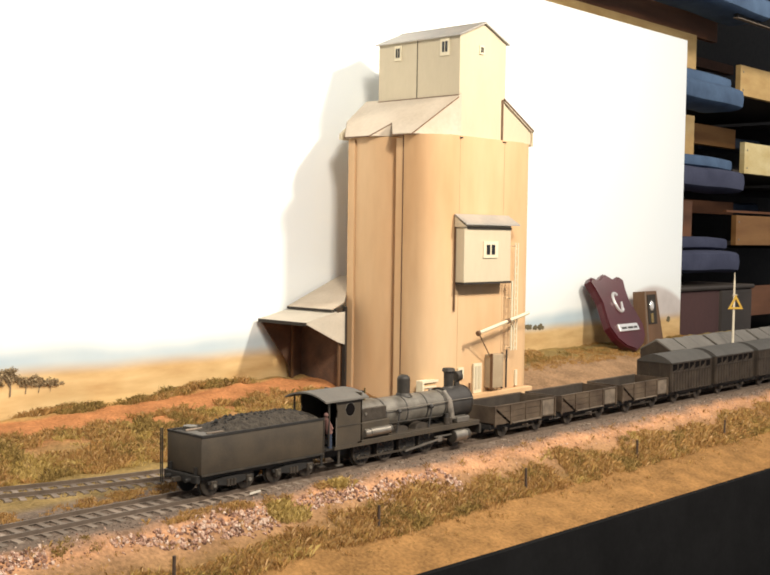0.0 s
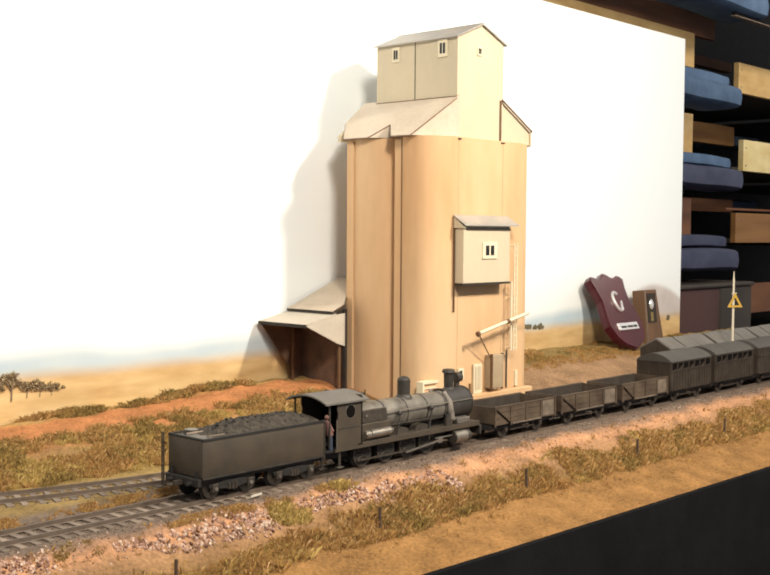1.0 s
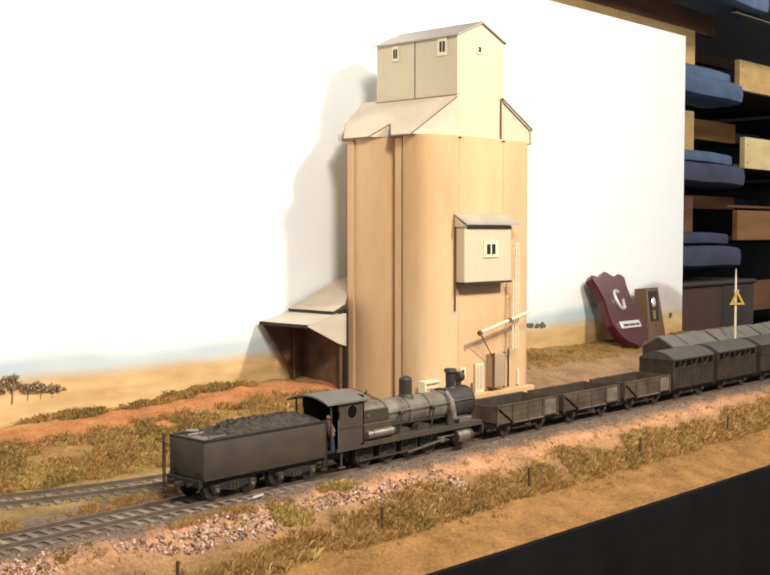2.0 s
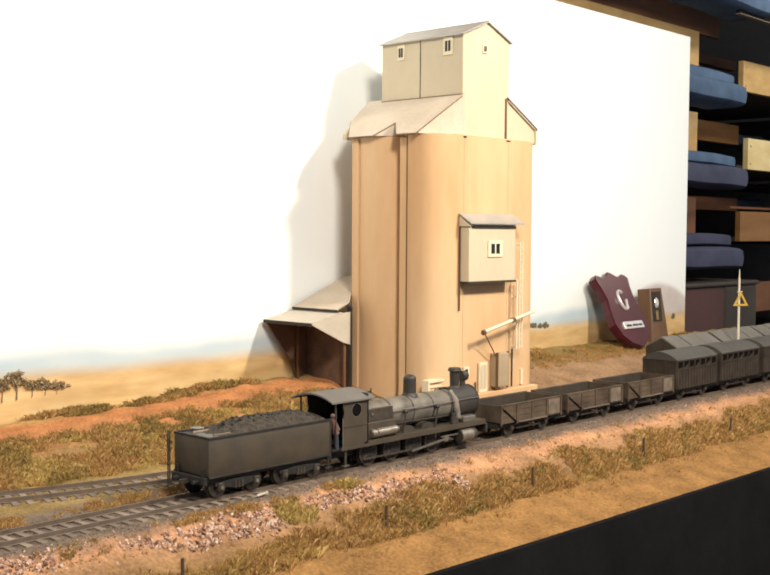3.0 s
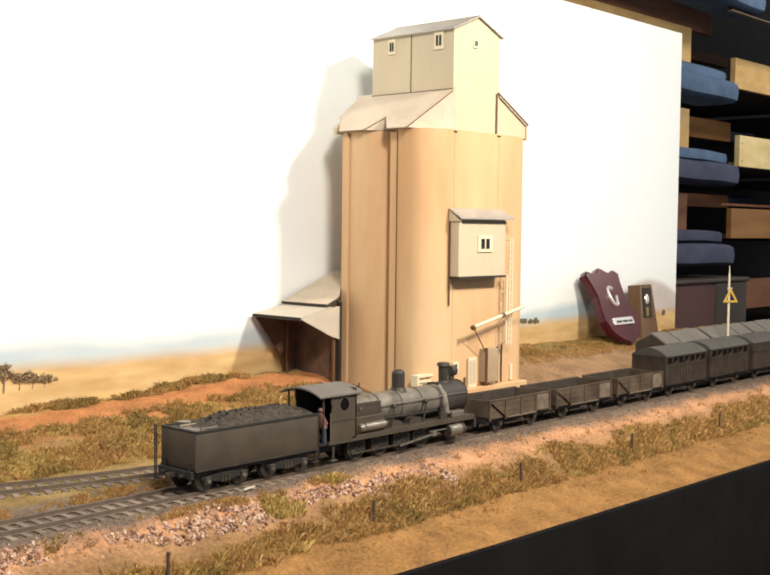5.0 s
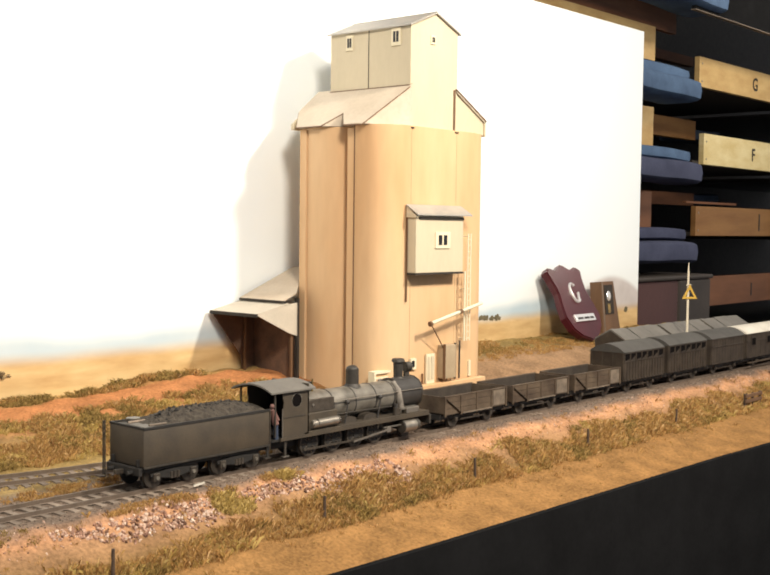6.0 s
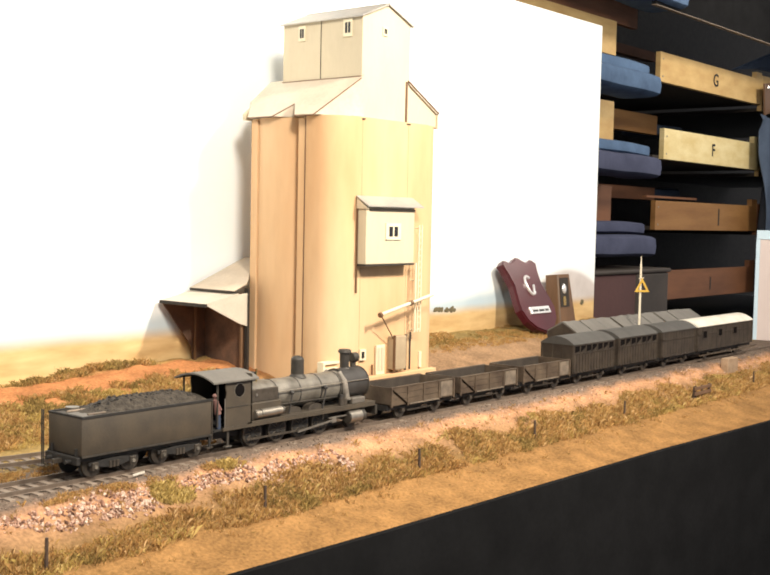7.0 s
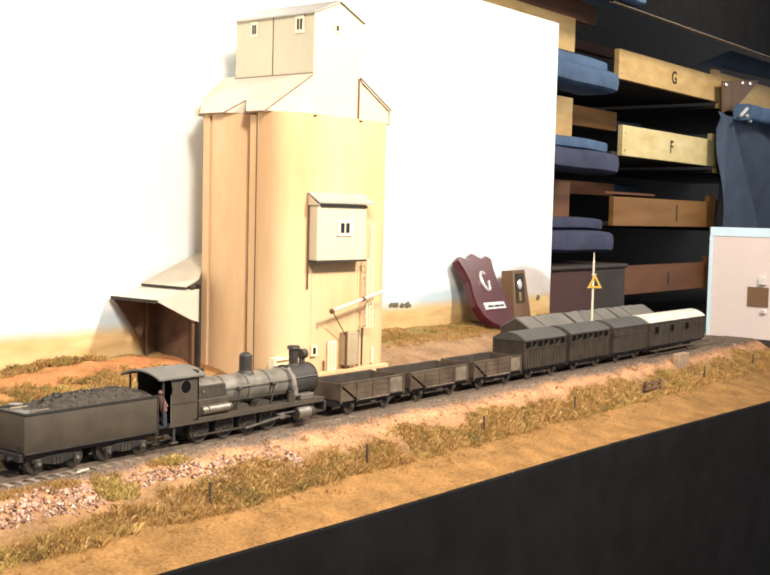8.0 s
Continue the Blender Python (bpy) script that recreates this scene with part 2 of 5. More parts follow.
    span = n.new("ShaderNodeMapRange")
    span.inputs[1].default_value, span.inputs[2].default_value, span.inputs[3].default_value, span.inputs[4].default_value = 0.7, 1.3, 0.62, 1.38
    l.new(mul.outputs[0], span.inputs[0])
    l.new(span.outputs[0], hsv.inputs["Value"])
    l.new(blend.outputs[2], hsv.inputs["Color"])
    l.new(hsv.outputs[0], bsdf.inputs["Base Color"])
    b = n.new("ShaderNodeBump")
    b.inputs["Strength"].default_value, b.inputs["Distance"].default_value = 0.7, 0.002
    l.new(fine.outputs[0], b.inputs["Height"]), l.new(b.outputs[0], bsdf.inputs["Normal"])
    return m


def painting_mat():
    """A painted landscape: straw hills, a faint blue range and a pale sky."""
    m = bpy.data.materials.new("painted_landscape")
    m.use_nodes = True
    n, l = m.node_tree.nodes, m.node_tree.links
    bsdf = n["Principled BSDF"]
    bsdf.inputs["Roughness"].default_value = 0.9
    bsdf.inputs["Specular IOR Level"].default_value = 0.1
    tc, sep = n.new("ShaderNodeTexCoord"), n.new("ShaderNodeSeparateXYZ")
    l.new(tc.outputs["Object"], sep.inputs[0])

    def noise1(scale, detail, sz=1.0):
        mp, t = n.new("ShaderNodeMapping"), n.new("ShaderNodeTexNoise")
        mp.inputs["Scale"].default_value = (1, 1, sz)
        t.inputs["Scale"].default_value, t.inputs["Detail"].default_value = scale, detail
        l.new(tc.outputs["Object"], mp.inputs[0]), l.new(mp.outputs[0], t.inputs["Vector"])
        return t.outputs[0]

    def line(base, amp, scale, soft):
        """1 above an uneven line at that height, 0 below it."""
        a = n.new("ShaderNodeMath")
        a.operation = "MULTIPLY_ADD"
        a.inputs[1].default_value = -amp
        l.new(noise1(scale, 2, 0.05), a.inputs[0]), l.new(sep.outputs["Z"], a.inputs[2])
        r = n.new("ShaderNodeMapRange")
        r.interpolation_type = "SMOOTHSTEP"
        r.inputs[1].default_value, r.inputs[2].default_value = base - soft - amp / 2, base + soft - amp / 2
        l.new(a.outputs[0], r.inputs[0])
        return r.outputs[0]

    def mix(f, a, b):
        x = n.new("ShaderNodeMix")
        x.data_type = "RGBA"
        l.new(f, x.inputs[0])
        for s, v in ((6, a), (7, b)):
            if isinstance(v, tuple):
                x.inputs[s].default_value = (*v, 1)
            else:
                l.new(v, x.inputs[s])
        return x.outputs[2]

    base = noise1(13, 9, 5.0)
    straw = mix(noise1(48, 9, 3.5), mix(base, (0.42, 0.23, 0.07), (0.96, 0.76, 0.42)), mix(base, (0.30, 0.15, 0.05), (0.74, 0.52, 0.25)))
    ranges = mix(noise1(12, 4), (0.36, 0.50, 0.60), (0.64, 0.70, 0.70))
    sky = mix(noise1(3, 3), (0.83, 0.90, 0.92), (0.88, 0.91, 0.92))
    haze = mix(line(0.105, 0.02, 5, 0.03), (0.82, 0.86, 0.85), sky)
    far = mix(line(0.072, 0.030, 7, 0.008), ranges, haze)
    # a grey hill painted towards the far end of the board
    dx = n.new("ShaderNodeMath")
    dx.operation = "SUBTRACT"
    dx.inputs[1].default_value = 1.530
    l.new(sep.outputs["X"], dx.inputs[0])
    sq, rise = n.new("ShaderNodeMath"), n.new("ShaderNodeMath")
    sq.operation, rise.operation = "MULTIPLY", "MULTIPLY_ADD"
    l.new(dx.outputs[0], sq.inputs[0]), l.new(dx.outputs[0], sq.inputs[1])
    rise.inputs[1].default_value = 3.2
    l.new(sq.outputs[0], rise.inputs[0]), l.new(sep.outputs["Z"], rise.inputs[2])
    above = n.new("ShaderNodeMapRange")
    above.interpolation_type = "SMOOTHSTEP"
    above.inputs[1].default_value, above.inputs[2].default_value = 0.095, 0.106
    l.new(rise.outputs[0], above.inputs[0])
    far = mix(above.outputs[0], mix(noise1(30, 5), (0.42, 0.38, 0.36), (0.66, 0.62, 0.60)), far)
    full = mix(line(0.054, 0.014, 5, 0.008), straw, far)
    l.new(full, bsdf.inputs["Base Color"])
    return m


M_GROUND, M_PAINTING = ground_mat(), painting_mat()


# ---- mesh helpers ----
def part(name, bm, material, parent=None, label="", smooth=False):
    me = bpy.data.meshes.new(name)
    bm.normal_update()
    bm.to_mesh(me)
    bm.free()
    me.materials.append(material)
    if smooth:
        me.shade_smooth()
        me.set_sharp_from_angle(angle=radians(40))
    ob = new(name, me)
    ob.parent = parent
    if label:
        ob["label"] = label
    return ob


def thing(name, at, label, category, group="", kind=""):
    ob = new(name)
    ob.empty_display_size = 0.01
    ob.location = at
    return tagged(ob, label, category, group, kind)


def box(x0, x1, y0, y1, z0, z1, bevel=0.0, bm=None):
    own = bmesh.new()
    bmesh.ops.create_cube(own, size=1, matrix=Matrix.Translation(((x0 + x1) / 2, (y0 + y1) / 2, (z0 + z1) / 2)) @ Matrix.Diagonal((x1 - x0, y1 - y0, z1 - z0, 1)))
    if bevel:
        bmesh.ops.bevel(own, geom=own.edges[:], offset=bevel, segments=2, affect="EDGES", profile=0.5)
    return join(bm, own)


def join(bm, own):
    if bm is None:
        return own
    me = bpy.data.meshes.new("tmp")
    own.to_mesh(me)
    own.free()
    bm.from_mesh(me)
    bpy.data.meshes.remove(me)
    return bm


def tube(p, q, r, seg=20, r2=None, bevel=0.0, bm=None):
    p, q = Vector(p), Vector(q)
    own = bmesh.new()
    turn = (q - p).to_track_quat("Z", "Y").to_matrix().to_4x4()
    bmesh.ops.create_cone(own, cap_ends=True, segments=seg, radius1=r, radius2=r if r2 is None else r2, depth=(q - p).length,
                          matrix=Matrix.Translation((p + q) / 2) @ turn)
    if bevel:
        bmesh.ops.bevel(own, geom=[e for e in own.edges if len(e.link_faces) == 2 and e.calc_face_angle(0) > 0.8], offset=bevel, segments=2, affect="EDGES")
    return join(bm, own)


def prism(points, axis, a, b, bm=None):
    """A flat outline of (u, v) carried along an axis from a to b. x: (y, z), y: (x, z), z: (x, y)."""
    own = bmesh.new()

    def place(u, v, w):
        return {"x": (w, u, v), "y": (u, w, v), "z": (u, v, w)}[axis]
    lo = [own.verts.new(place(u, v, a)) for u, v in points]
    hi = [own.verts.new(place(u, v, b)) for u, v in points]
    own.faces.new(lo), own.faces.new(hi[::-1])
    for i in range(len(points)):
        j = (i + 1) % len(points)
        own.faces.new((lo[j], lo[i], hi[i], hi[j]))
    bmesh.ops.recalc_face_normals(own, faces=own.faces[:])
    return join(bm, own)


def slab(corners, thick, bm=None):
    """A sheet with four corners and a thickness downwards."""
    own = bmesh.new()
    top = [own.verts.new(c) for c in corners]
    low = [own.verts.new((c[0], c[1], c[2] - thick)) for c in corners]
    k = len(corners)
    own.faces.new(top), own.faces.new(low[::-1])
    for i in range(k):
        j = (i + 1) % k
        own.faces.new((top[i], low[i], low[j], top[j]))
    bmesh.ops.recalc_face_normals(own, faces=own.faces[:])
    return join(bm, own)


def ball(at, r, bm=None, sub=1, squash=(1, 1, 1)):
    own = bmesh.new()
    bmesh.ops.create_icosphere(own, subdivisions=sub, radius=r, matrix=Matrix.Translation(at) @ Matrix.Diagonal((*squash, 1)))
    return join(bm, own)


def mesh_of(name, verts, faces, material, parent=None):
    me = bpy.data.meshes.new(name)
    me.from_pydata(verts, [], faces)
    me.materials.append(material)
    ob = new(name, me)
    ob.parent = parent
    return ob


def lerp(x, table):
    return float(np.interp(x, [a for a, _ in table], [b for _, b in table]))


# ---- the ground ----
BACK = [(0.2, 0.014), (0.49, 0.0175), (0.62, 0.023), (0.70, 0.028), (1.24, 0.025), (1.6, 0.021)]
RISE = [(0.60, -0.046), (0.632, -0.038), (0.658, -0.031), (0.675, -0.022), (0.700, -0.006), (0.708, -0.0040), (0.850, -0.0036)]
MAIN_Y, SIDE_Y, GAUGE = 0.731, 0.792, 0.0224
WALL_Y = 0.988
FRONT = [(-0.3, 0.608), (0.50, 0.604), (0.85, 0.595), (1.05, 0.590), (1.43, 0.568), (1.80, 0.546)]


def edge(x):
    return lerp(x, FRONT)


def height(x, y):
    if y <= 0.85:
        z = lerp(y, RISE)
    else:
        f = (y - 0.85) / 0.135
        z = -0.004 + (lerp(x, BACK) + 0.004) * f * (2 - f) * 1.0 if f < 1 else lerp(x, BACK)
    rough = 0.0025 * min(1.0, max(0.08, (y - edge(x)) / 0.02)) if (y < 0.69 or y > 0.84) else 0.0004
    if x > 0.50 and 0.704 < y < 0.760:
        z += 0.0012 * min(1.0, (x - 0.50) / 0.08) * min(1.0, (y - 0.704) / 0.006, (0.760 - y) / 0.006)
    return z + rough * noise.noise(Vector((x * 45, y * 45, 0))) + 0.4 * rough * noise.noise(Vector((x * 160, y * 160, 3)))


def siding(x):
    return SIDE_Y if x > 0.58 else SIDE_Y + 0.85 * (0.58 - x) ** 2


def build_ground():
    x0, x1, nx, ny = -0.30, 1.78, 420, 100
    verts, faces = [], []
    for j in range(ny + 1):
        for i in range(nx + 1):
            x, y = x0 + (x1 - x0) * i / nx, edge(x0 + (x1 - x0) * i / nx) + (WALL_Y - 0.001 - edge(x0 + (x1 - x0) * i / nx)) * j / ny
            verts.append((x, y, height(x, y)))
    for j in range(ny):
        for i in range(nx):
            a = j * (nx + 1) + i
            faces.append((a, a + 1, a + nx + 2, a + nx + 1))
    ob = mesh_of("ground", verts, faces, M_GROUND)
    ob.data.shade_smooth()
    tagged(ob, "sandy scenic ground with red earth road and dry paddock", "ground", kind="structure")
    # the baseboard under it, and its black cloth front
    tagged(part("baseboard", box(x0, x1, 0.615, WALL_Y - 0.002, -0.12, -0.058), M_GAP), "dark timber baseboard under the model landscape", "baseboard", kind="structure")
    bm = bmesh.new()
    n = 160
    cols = []
    for i in range(n + 1):
        x = x0 + (x1 - x0) * i / n
        w = 0.0012 * math.sin(x * 11) + 0.0006 * math.sin(x * 27 + 1)
        e = edge(x)
        z = height(x, e)
        cols.append([bm.verts.new(p) for p in ((x, e + 0.002, z + 0.001), (x, e - 0.002, z + 0.0005), (x, e - 0.004 + w * 0.3, -0.08), (x, e - 0.006 + w * 2, -0.95))])
    for a, b in zip(cols, cols[1:]):
        for k in range(3):
            bm.faces.new((a[k], a[k + 1], b[k + 1], b[k]))
    tagged(part("front_skirt", bm, M_DARK, smooth=True), "black cloth skirt hanging from the layout's front edge", "skirt", kind="structure")
    tagged(part("floor", box(-3, 6, -3, 4, -1.0, -0.95), M_FLOOR), "dark hall floor", "floor", kind="structure")
    tagged(part("wall_north", box(-3, 6, 1.95, 2.05, -0.95, 2.6), M_HALL), "dim grey hall wall", "wall", kind="structure")


def build_backdrop():
    ob = part("backdrop", box(-0.60, 1.615, WALL_Y, WALL_Y + 0.006, -0.12, 0.477, 0.0008), M_PAINTING)
    tagged(ob, "white backdrop board painted with straw hills and pale sky", "backdrop", kind="structure")


build_ground()
build_backdrop()


# ---- the grain silo ----
def window(parent, face, u0, u1, z0, z1, at, panes=2, depth=0.0012):
    """A small window in a wall. face x: the wall looks to -x and u runs along y; face y: it looks to -y and u runs along x."""
    def plate(a, b, c, d, near, far, material, name, up):
        bm = box(near, far, a, b, c, d) if face == "x" else box(a, b, near, far, c, d)
        return part(name, bm, material, up)
    f = plate(u0, u1, z0, z1, at - depth, at + 0.001, M_CREAM, "window", parent)
    w, h = u1 - u0, z1 - z0
    for k in range(panes):
        a = u0 + w * 0.20 + k * w * 0.68 / panes
        plate(a, a + w * 0.46 / panes, z0 + h * 0.20, z1 - h * 0.20, at - depth - 0.0004, at - depth + 0.0002, M_GLASS, "pane", f)
    return f


def build_silo():
    s = thing("grain_silo", (0.9065, 0.885, 0.0), "tall cream concrete model grain silo with a headhouse, beside the siding", "silo")
    s.location = (0, 0, 0)
    R, XS, YS, TOP = 0.0265, (0.848, 0.9065, 0.965), (0.8485, 0.922), 0.268
    for y in YS:
        for x in XS:
            if (x, y) == (XS[1], YS[1]):
                continue
            bm = tube((0, 0, -0.006), (0, 0, TOP), R, 72)
            if y == YS[1]:
                bm.transform(Matrix.Translation((x, 0.912, 0)) @ Matrix.Diagonal((1, 1.385, 1, 1)))
            else:
                bm.transform(Matrix.Translation((x, y, 0)))
            part("bin", bm, M_CONC, s, smooth=True)
    part("core", box(XS[0] - 0.002, XS[2] + 0.002, YS[0] - 0.0225, YS[1] + 0.016, -0.006, TOP - 0.001), M_CONC, s)
    part("pilaster", box(0.8248, 0.842, 0.8622, 0.8712, -0.006, TOP - 0.002, 0.0008), M_CONC, s)
    part("pilaster", box(0.8203, 0.832, 0.9225, 0.9315, -0.006, TOP - 0.002, 0.0008), M_CONC, s)
    part("downpipe", tube((0.8244, 0.8612, -0.006), (0.8244, 0.8612, TOP), 0.0005, 8), M_WALNUT, s)
    # flat elevator tower on the front
    part("elevator_tower", box(0.848, 0.965, 0.8220, 0.85, -0.006, TOP + 0.0005), M_CONC, s)
    for x in (0.8625, 0.9325):
        part("wall_joint", box(x - 0.0003, x + 0.0003, 0.8218, 0.8222, 0.0, TOP), M_JOINT, s)
    # main roof: two slopes over the bins, notched between the bins
    GY, GB, zl = 0.8265, 0.951, 0.2675
    slope = (0.307 - 0.268) / (0.864 - 0.816)

    def zr(x):
        return 0.307 - slope * (0.864 - x) if x < 0.9 else 0.307 - (0.307 - 0.281) / (0.984 - 0.937) * (x - 0.937)
    left = [(0.866, GY - 0.002), (0.862, GY - 0.002), (0.815, 0.8435), (0.816, 0.868), (0.832, 0.8835), (0.816, 0.899), (0.816, 0.932), (0.838, GB), (0.866, GB)]
    bm = bmesh.new()
    up = [bm.verts.new((x, y, zr(x) + 0.001)) for x, y in left]
    low = [bm.verts.new((x, y, 0.2684)) for x, y in left]
    bm.faces.new(up), bm.faces.new(low[::-1])
    for k in range(len(left)):
        bm.faces.new((up[k], low[k], low[(k + 1) % len(left)], up[(k + 1) % len(left)]))
    bmesh.ops.recalc_face_normals(bm, faces=bm.faces[:])
    part("roof", bm, M_ROOF, s)
    edge_line = left[1:8]
    for (xa, ya), (xb, yb) in zip(edge_line, edge_line[1:]):
        part("eave_trim", tube((xa, ya, zr(xa)), (xb, yb, zr(xb)), 0.0006, 6), M_WALNUT, s)
    right = [(0.935, GB), (0.984, GB), (0.984, GY - 0.002), (0.935, GY - 0.002)]
    part("roof", slab([(x, y, zr(x) + 0.001) for x, y in right], 0.0022), M_ROOF, s)
    part("fascia", box(0.9825, 0.9845, GY - 0.002, GB, 0.266, 0.2815), M_CLAD, s)
    part("gable_wall", prism([(0.864, 0.2675), (0.983, 0.2675), (0.983, 0.282), (0.935, 0.3055), (0.864, 0.3055)], "y", GY, GY + 0.004), M_CLAD, s)
    bm = prism([(0.0, 0.2675), (0.0500, 0.2675), (0.0500, 0.3050), (0.0, 0.2680)], "y", 0.0, 0.003)
    bm.transform(pose(0.8180, 0.8440, 0, 0, 0, math.degrees(math.atan2(GY - 0.8440, 0.8650 - 0.8180))))
    part("gable_wall", bm, M_CLAD, s)
    part("gable_wall", prism([(0.825, 0.2675), (0.988, 0.2675), (0.988, 0.279), (0.935, 0.3055), (0.866, 0.3055), (0.825, 0.273)], "y", GB - 0.006, GB - 0.002), M_CLAD, s)
    part("corner_strip", box(0.931, 0.9335, GY - 0.0015, GY + 0.001, 0.2675, 0.309), M_WALNUT, s)
    part("barge_board", slab([(0.9335, GY - 0.0028, 0.3105), (0.985, GY - 0.0028, 0.2825), (0.985, GY - 0.0012, 0.2825), (0.9335, GY - 0.0012, 0.3105)], 0.0014), M_WALNUT, s)
    # small solid dark boxes that paint the shade under the eave corners
    part("eave_gap_shade", box(0.861, 0.865, GY - 0.0056, GY, 0.2660, 0.2672), M_GAP, s)
    part("eave_gap_shade", box(0.929, 0.9345, GY - 0.0056, GY, 0.2663, 0.2672), M_GAP, s)
    # headhouse
    X0, X1, Y0, Y1, Z0, Z1, RZ = 0.864, 0.937, GY - 0.0005, 0.932, 0.2688, 0.3655, 0.3805
    XM = (X0 + X1) / 2
    part("headhouse", prism([(X0, Z0), (X1, Z0), (X1, Z1), (XM, RZ - 0.001), (X0, Z1)], "y", Y0, Y1), M_CLAD, s)
    ov = 0.003
    k = (RZ - Z1) / (XM - X0)
    part("headhouse_roof", slab([(X0 - ov, Y0 - 0.0025, Z1 - k * ov + 0.001), (X0 - ov, Y1 + 0.003, Z1 - k * ov + 0.001), (XM, Y1 + 0.003, RZ + 0.001), (XM, Y0 - 0.0025, RZ + 0.001)], 0.0014), M_TIN, s)
    part("headhouse_roof", slab([(X1 + ov, Y0 - 0.0025, Z1 - k * ov + 0.001), (XM, Y0 - 0.0025, RZ + 0.001), (XM, Y1 + 0.003, RZ + 0.001), (X1 + ov, Y1 + 0.003, Z1 - k * ov + 0.001)], 0.0014), M_TIN, s)
    part("ridge_cap", tube((XM, Y0 - 0.003, RZ + 0.001), (XM, Y1 + 0.003, RZ + 0.001), 0.0007, 8), M_TIN, s)
    part("wall_joint", box(X0 - 0.0006, X0, 0.8798, 0.8802, 0.308, Z1 - 0.001), M_GAP, s)
    part("base_flashing", box(X0 - 0.0012, X0, Y0, Y1, 0.3068, 0.3080), M_WALNUT, s)
    window(s, "x", 0.9010, 0.9100, 0.3470, 0.3620, X0)
    window(s, "x", 0.8385, 0.8500, 0.3465, 0.3635, X0)
    window(s, "y", 0.8935, 0.9005, 0.3500, 0.3585, Y0, 2)
    # the hanging booth
    bx0, bx1, by, bz0, bz1 = 0.8556, 0.9292, 0.8095, 0.1280, 0.183
    bo = part("booth", box(bx0, bx1, by, 0.822, bz0, bz1, 0.0005), M_CLAD, s, "small grey-cream booth hung on the wall")
    part("booth_roof", slab([(bx0 - 0.002, by - 0.004, 0.1842), (bx1 + 0.010, by - 0.004, 0.1842), (bx1 + 0.010, 0.8207, 0.1935), (bx0 - 0.002, 0.8207, 0.1935)], 0.0012), M_TIN, bo)
    part("cheek", prism([(by - 0.003, 0.181), (0.8205, 0.181), (0.8205, 0.1915)], "x", bx0 - 0.0015, bx0), M_CLAD, bo)
    # dark strip painting the shadow under the booth roof's edge
    part("painted_roof_shadow", box(bx0 + 0.004, bx1, by - 0.001, by + 0.0005, 0.1792, 0.1812), M_GAP, bo)
    part("bottom_rail", box(bx0 - 0.0006, bx1 + 0.0006, by - 0.0008, 0.8205, bz0 - 0.0018, bz0), M_GAP, bo)
    window(bo, "y", 0.8840, 0.9070, 0.1515, 0.1675, by)
    part("bracket", box(bx0 - 0.0012, bx0 - 0.0003, 0.8195, 0.8212, 0.100, 0.192), M_WALNUT, s)
    # ladder, spout, door and fittings near the ground
    for x in (0.940, 0.9445):
        part("ladder_rail", tube((x, 0.8115, 0.058), (x, 0.8115, 0.166), 0.0007, 8), M_CREAM, s)
    for i in range(17):
        part("ladder_rung", tube((0.940, 0.8115, 0.061 + i * 0.0062), (0.9445, 0.8115, 0.061 + i * 0.0062), 0.0004, 6), M_CREAM, s)
    for z in (0.060, 0.110, 0.163):
        part("ladder_bracket", tube((0.942, 0.8115, z), (0.942, 0.824, z), 0.0005, 6), M_CREAM, s)
    sp = part("spout", tube((0.8745, 0.806, 0.0790), (0.9570, 0.806, 0.0955), 0.0017, 12), M_CREAM, s, "cream loading spout")
    part("collar", tube((0.9205, 0.806, 0.0880), (0.9245, 0.806, 0.0890), 0.0024, 12), M_WALNUT, sp)
    part("collar", tube((0.8740, 0.806, 0.0786), (0.8765, 0.806, 0.0792), 0.0026, 12), M_WALNUT, sp)
    part("stay", tube((0.8780, 0.808, 0.0790), (0.9080, 0.8155, 0.052), 0.0006, 6), M_WALNUT, sp)
    part("riser_pipe", tube((0.9375, 0.813, 0.058), (0.9375, 0.813, 0.128), 0.0011, 10), M_CREAM, s)
    part("hopper_box", box(0.9065, 0.9240, 0.812, 0.822, 0.022, 0.0555, 0.0006), M_GREY, s)
    part("hopper_edge", box(0.9058, 0.9065, 0.8115, 0.8145, 0.020, 0.0565), M_WALNUT, s)
    part("drain_pipe", tube((0.9280, 0.8165, 0.02), (0.9280, 0.8165, 0.056), 0.0012, 8), M_GAP, s)
    part("drain_pipe", tube((0.9350, 0.8165, 0.02), (0.9350, 0.8165, 0.058), 0.0009, 8), M_GAP, s)
    d = part("door", box(0.8860, 0.8985, 0.8192, 0.8210, 0.0185, 0.0475), M_CREAM, s, "cream door")
    part("door_panel", box(0.8878, 0.8912, 0.8186, 0.8194, 0.022, 0.0450), M_CLAD, d)
    part("door_panel", box(0.8930, 0.8966, 0.8186, 0.8194, 0.022, 0.0450), M_CLAD, d)
    window(s, "y", 0.8620, 0.8705, 0.0345, 0.0450, 0.8205, 1)
    part("lever", box(0.8795, 0.8805, 0.8185, 0.8205, 0.019, 0.0290), M_WALNUT, s)
    h = part("hatch_frame", box(0.8150, 0.8475, 0.8240, 0.8320, 0.0335, 0.0358), M_CREAM, s, "white hatch frame")
    part("jamb", box(0.8150, 0.8172, 0.8240, 0.8320, 0.012, 0.0335), M_CREAM, h)
    part("jamb", box(0.8453, 0.8475, 0.8205, 0.8320, 0.012, 0.0335), M_CREAM, h)
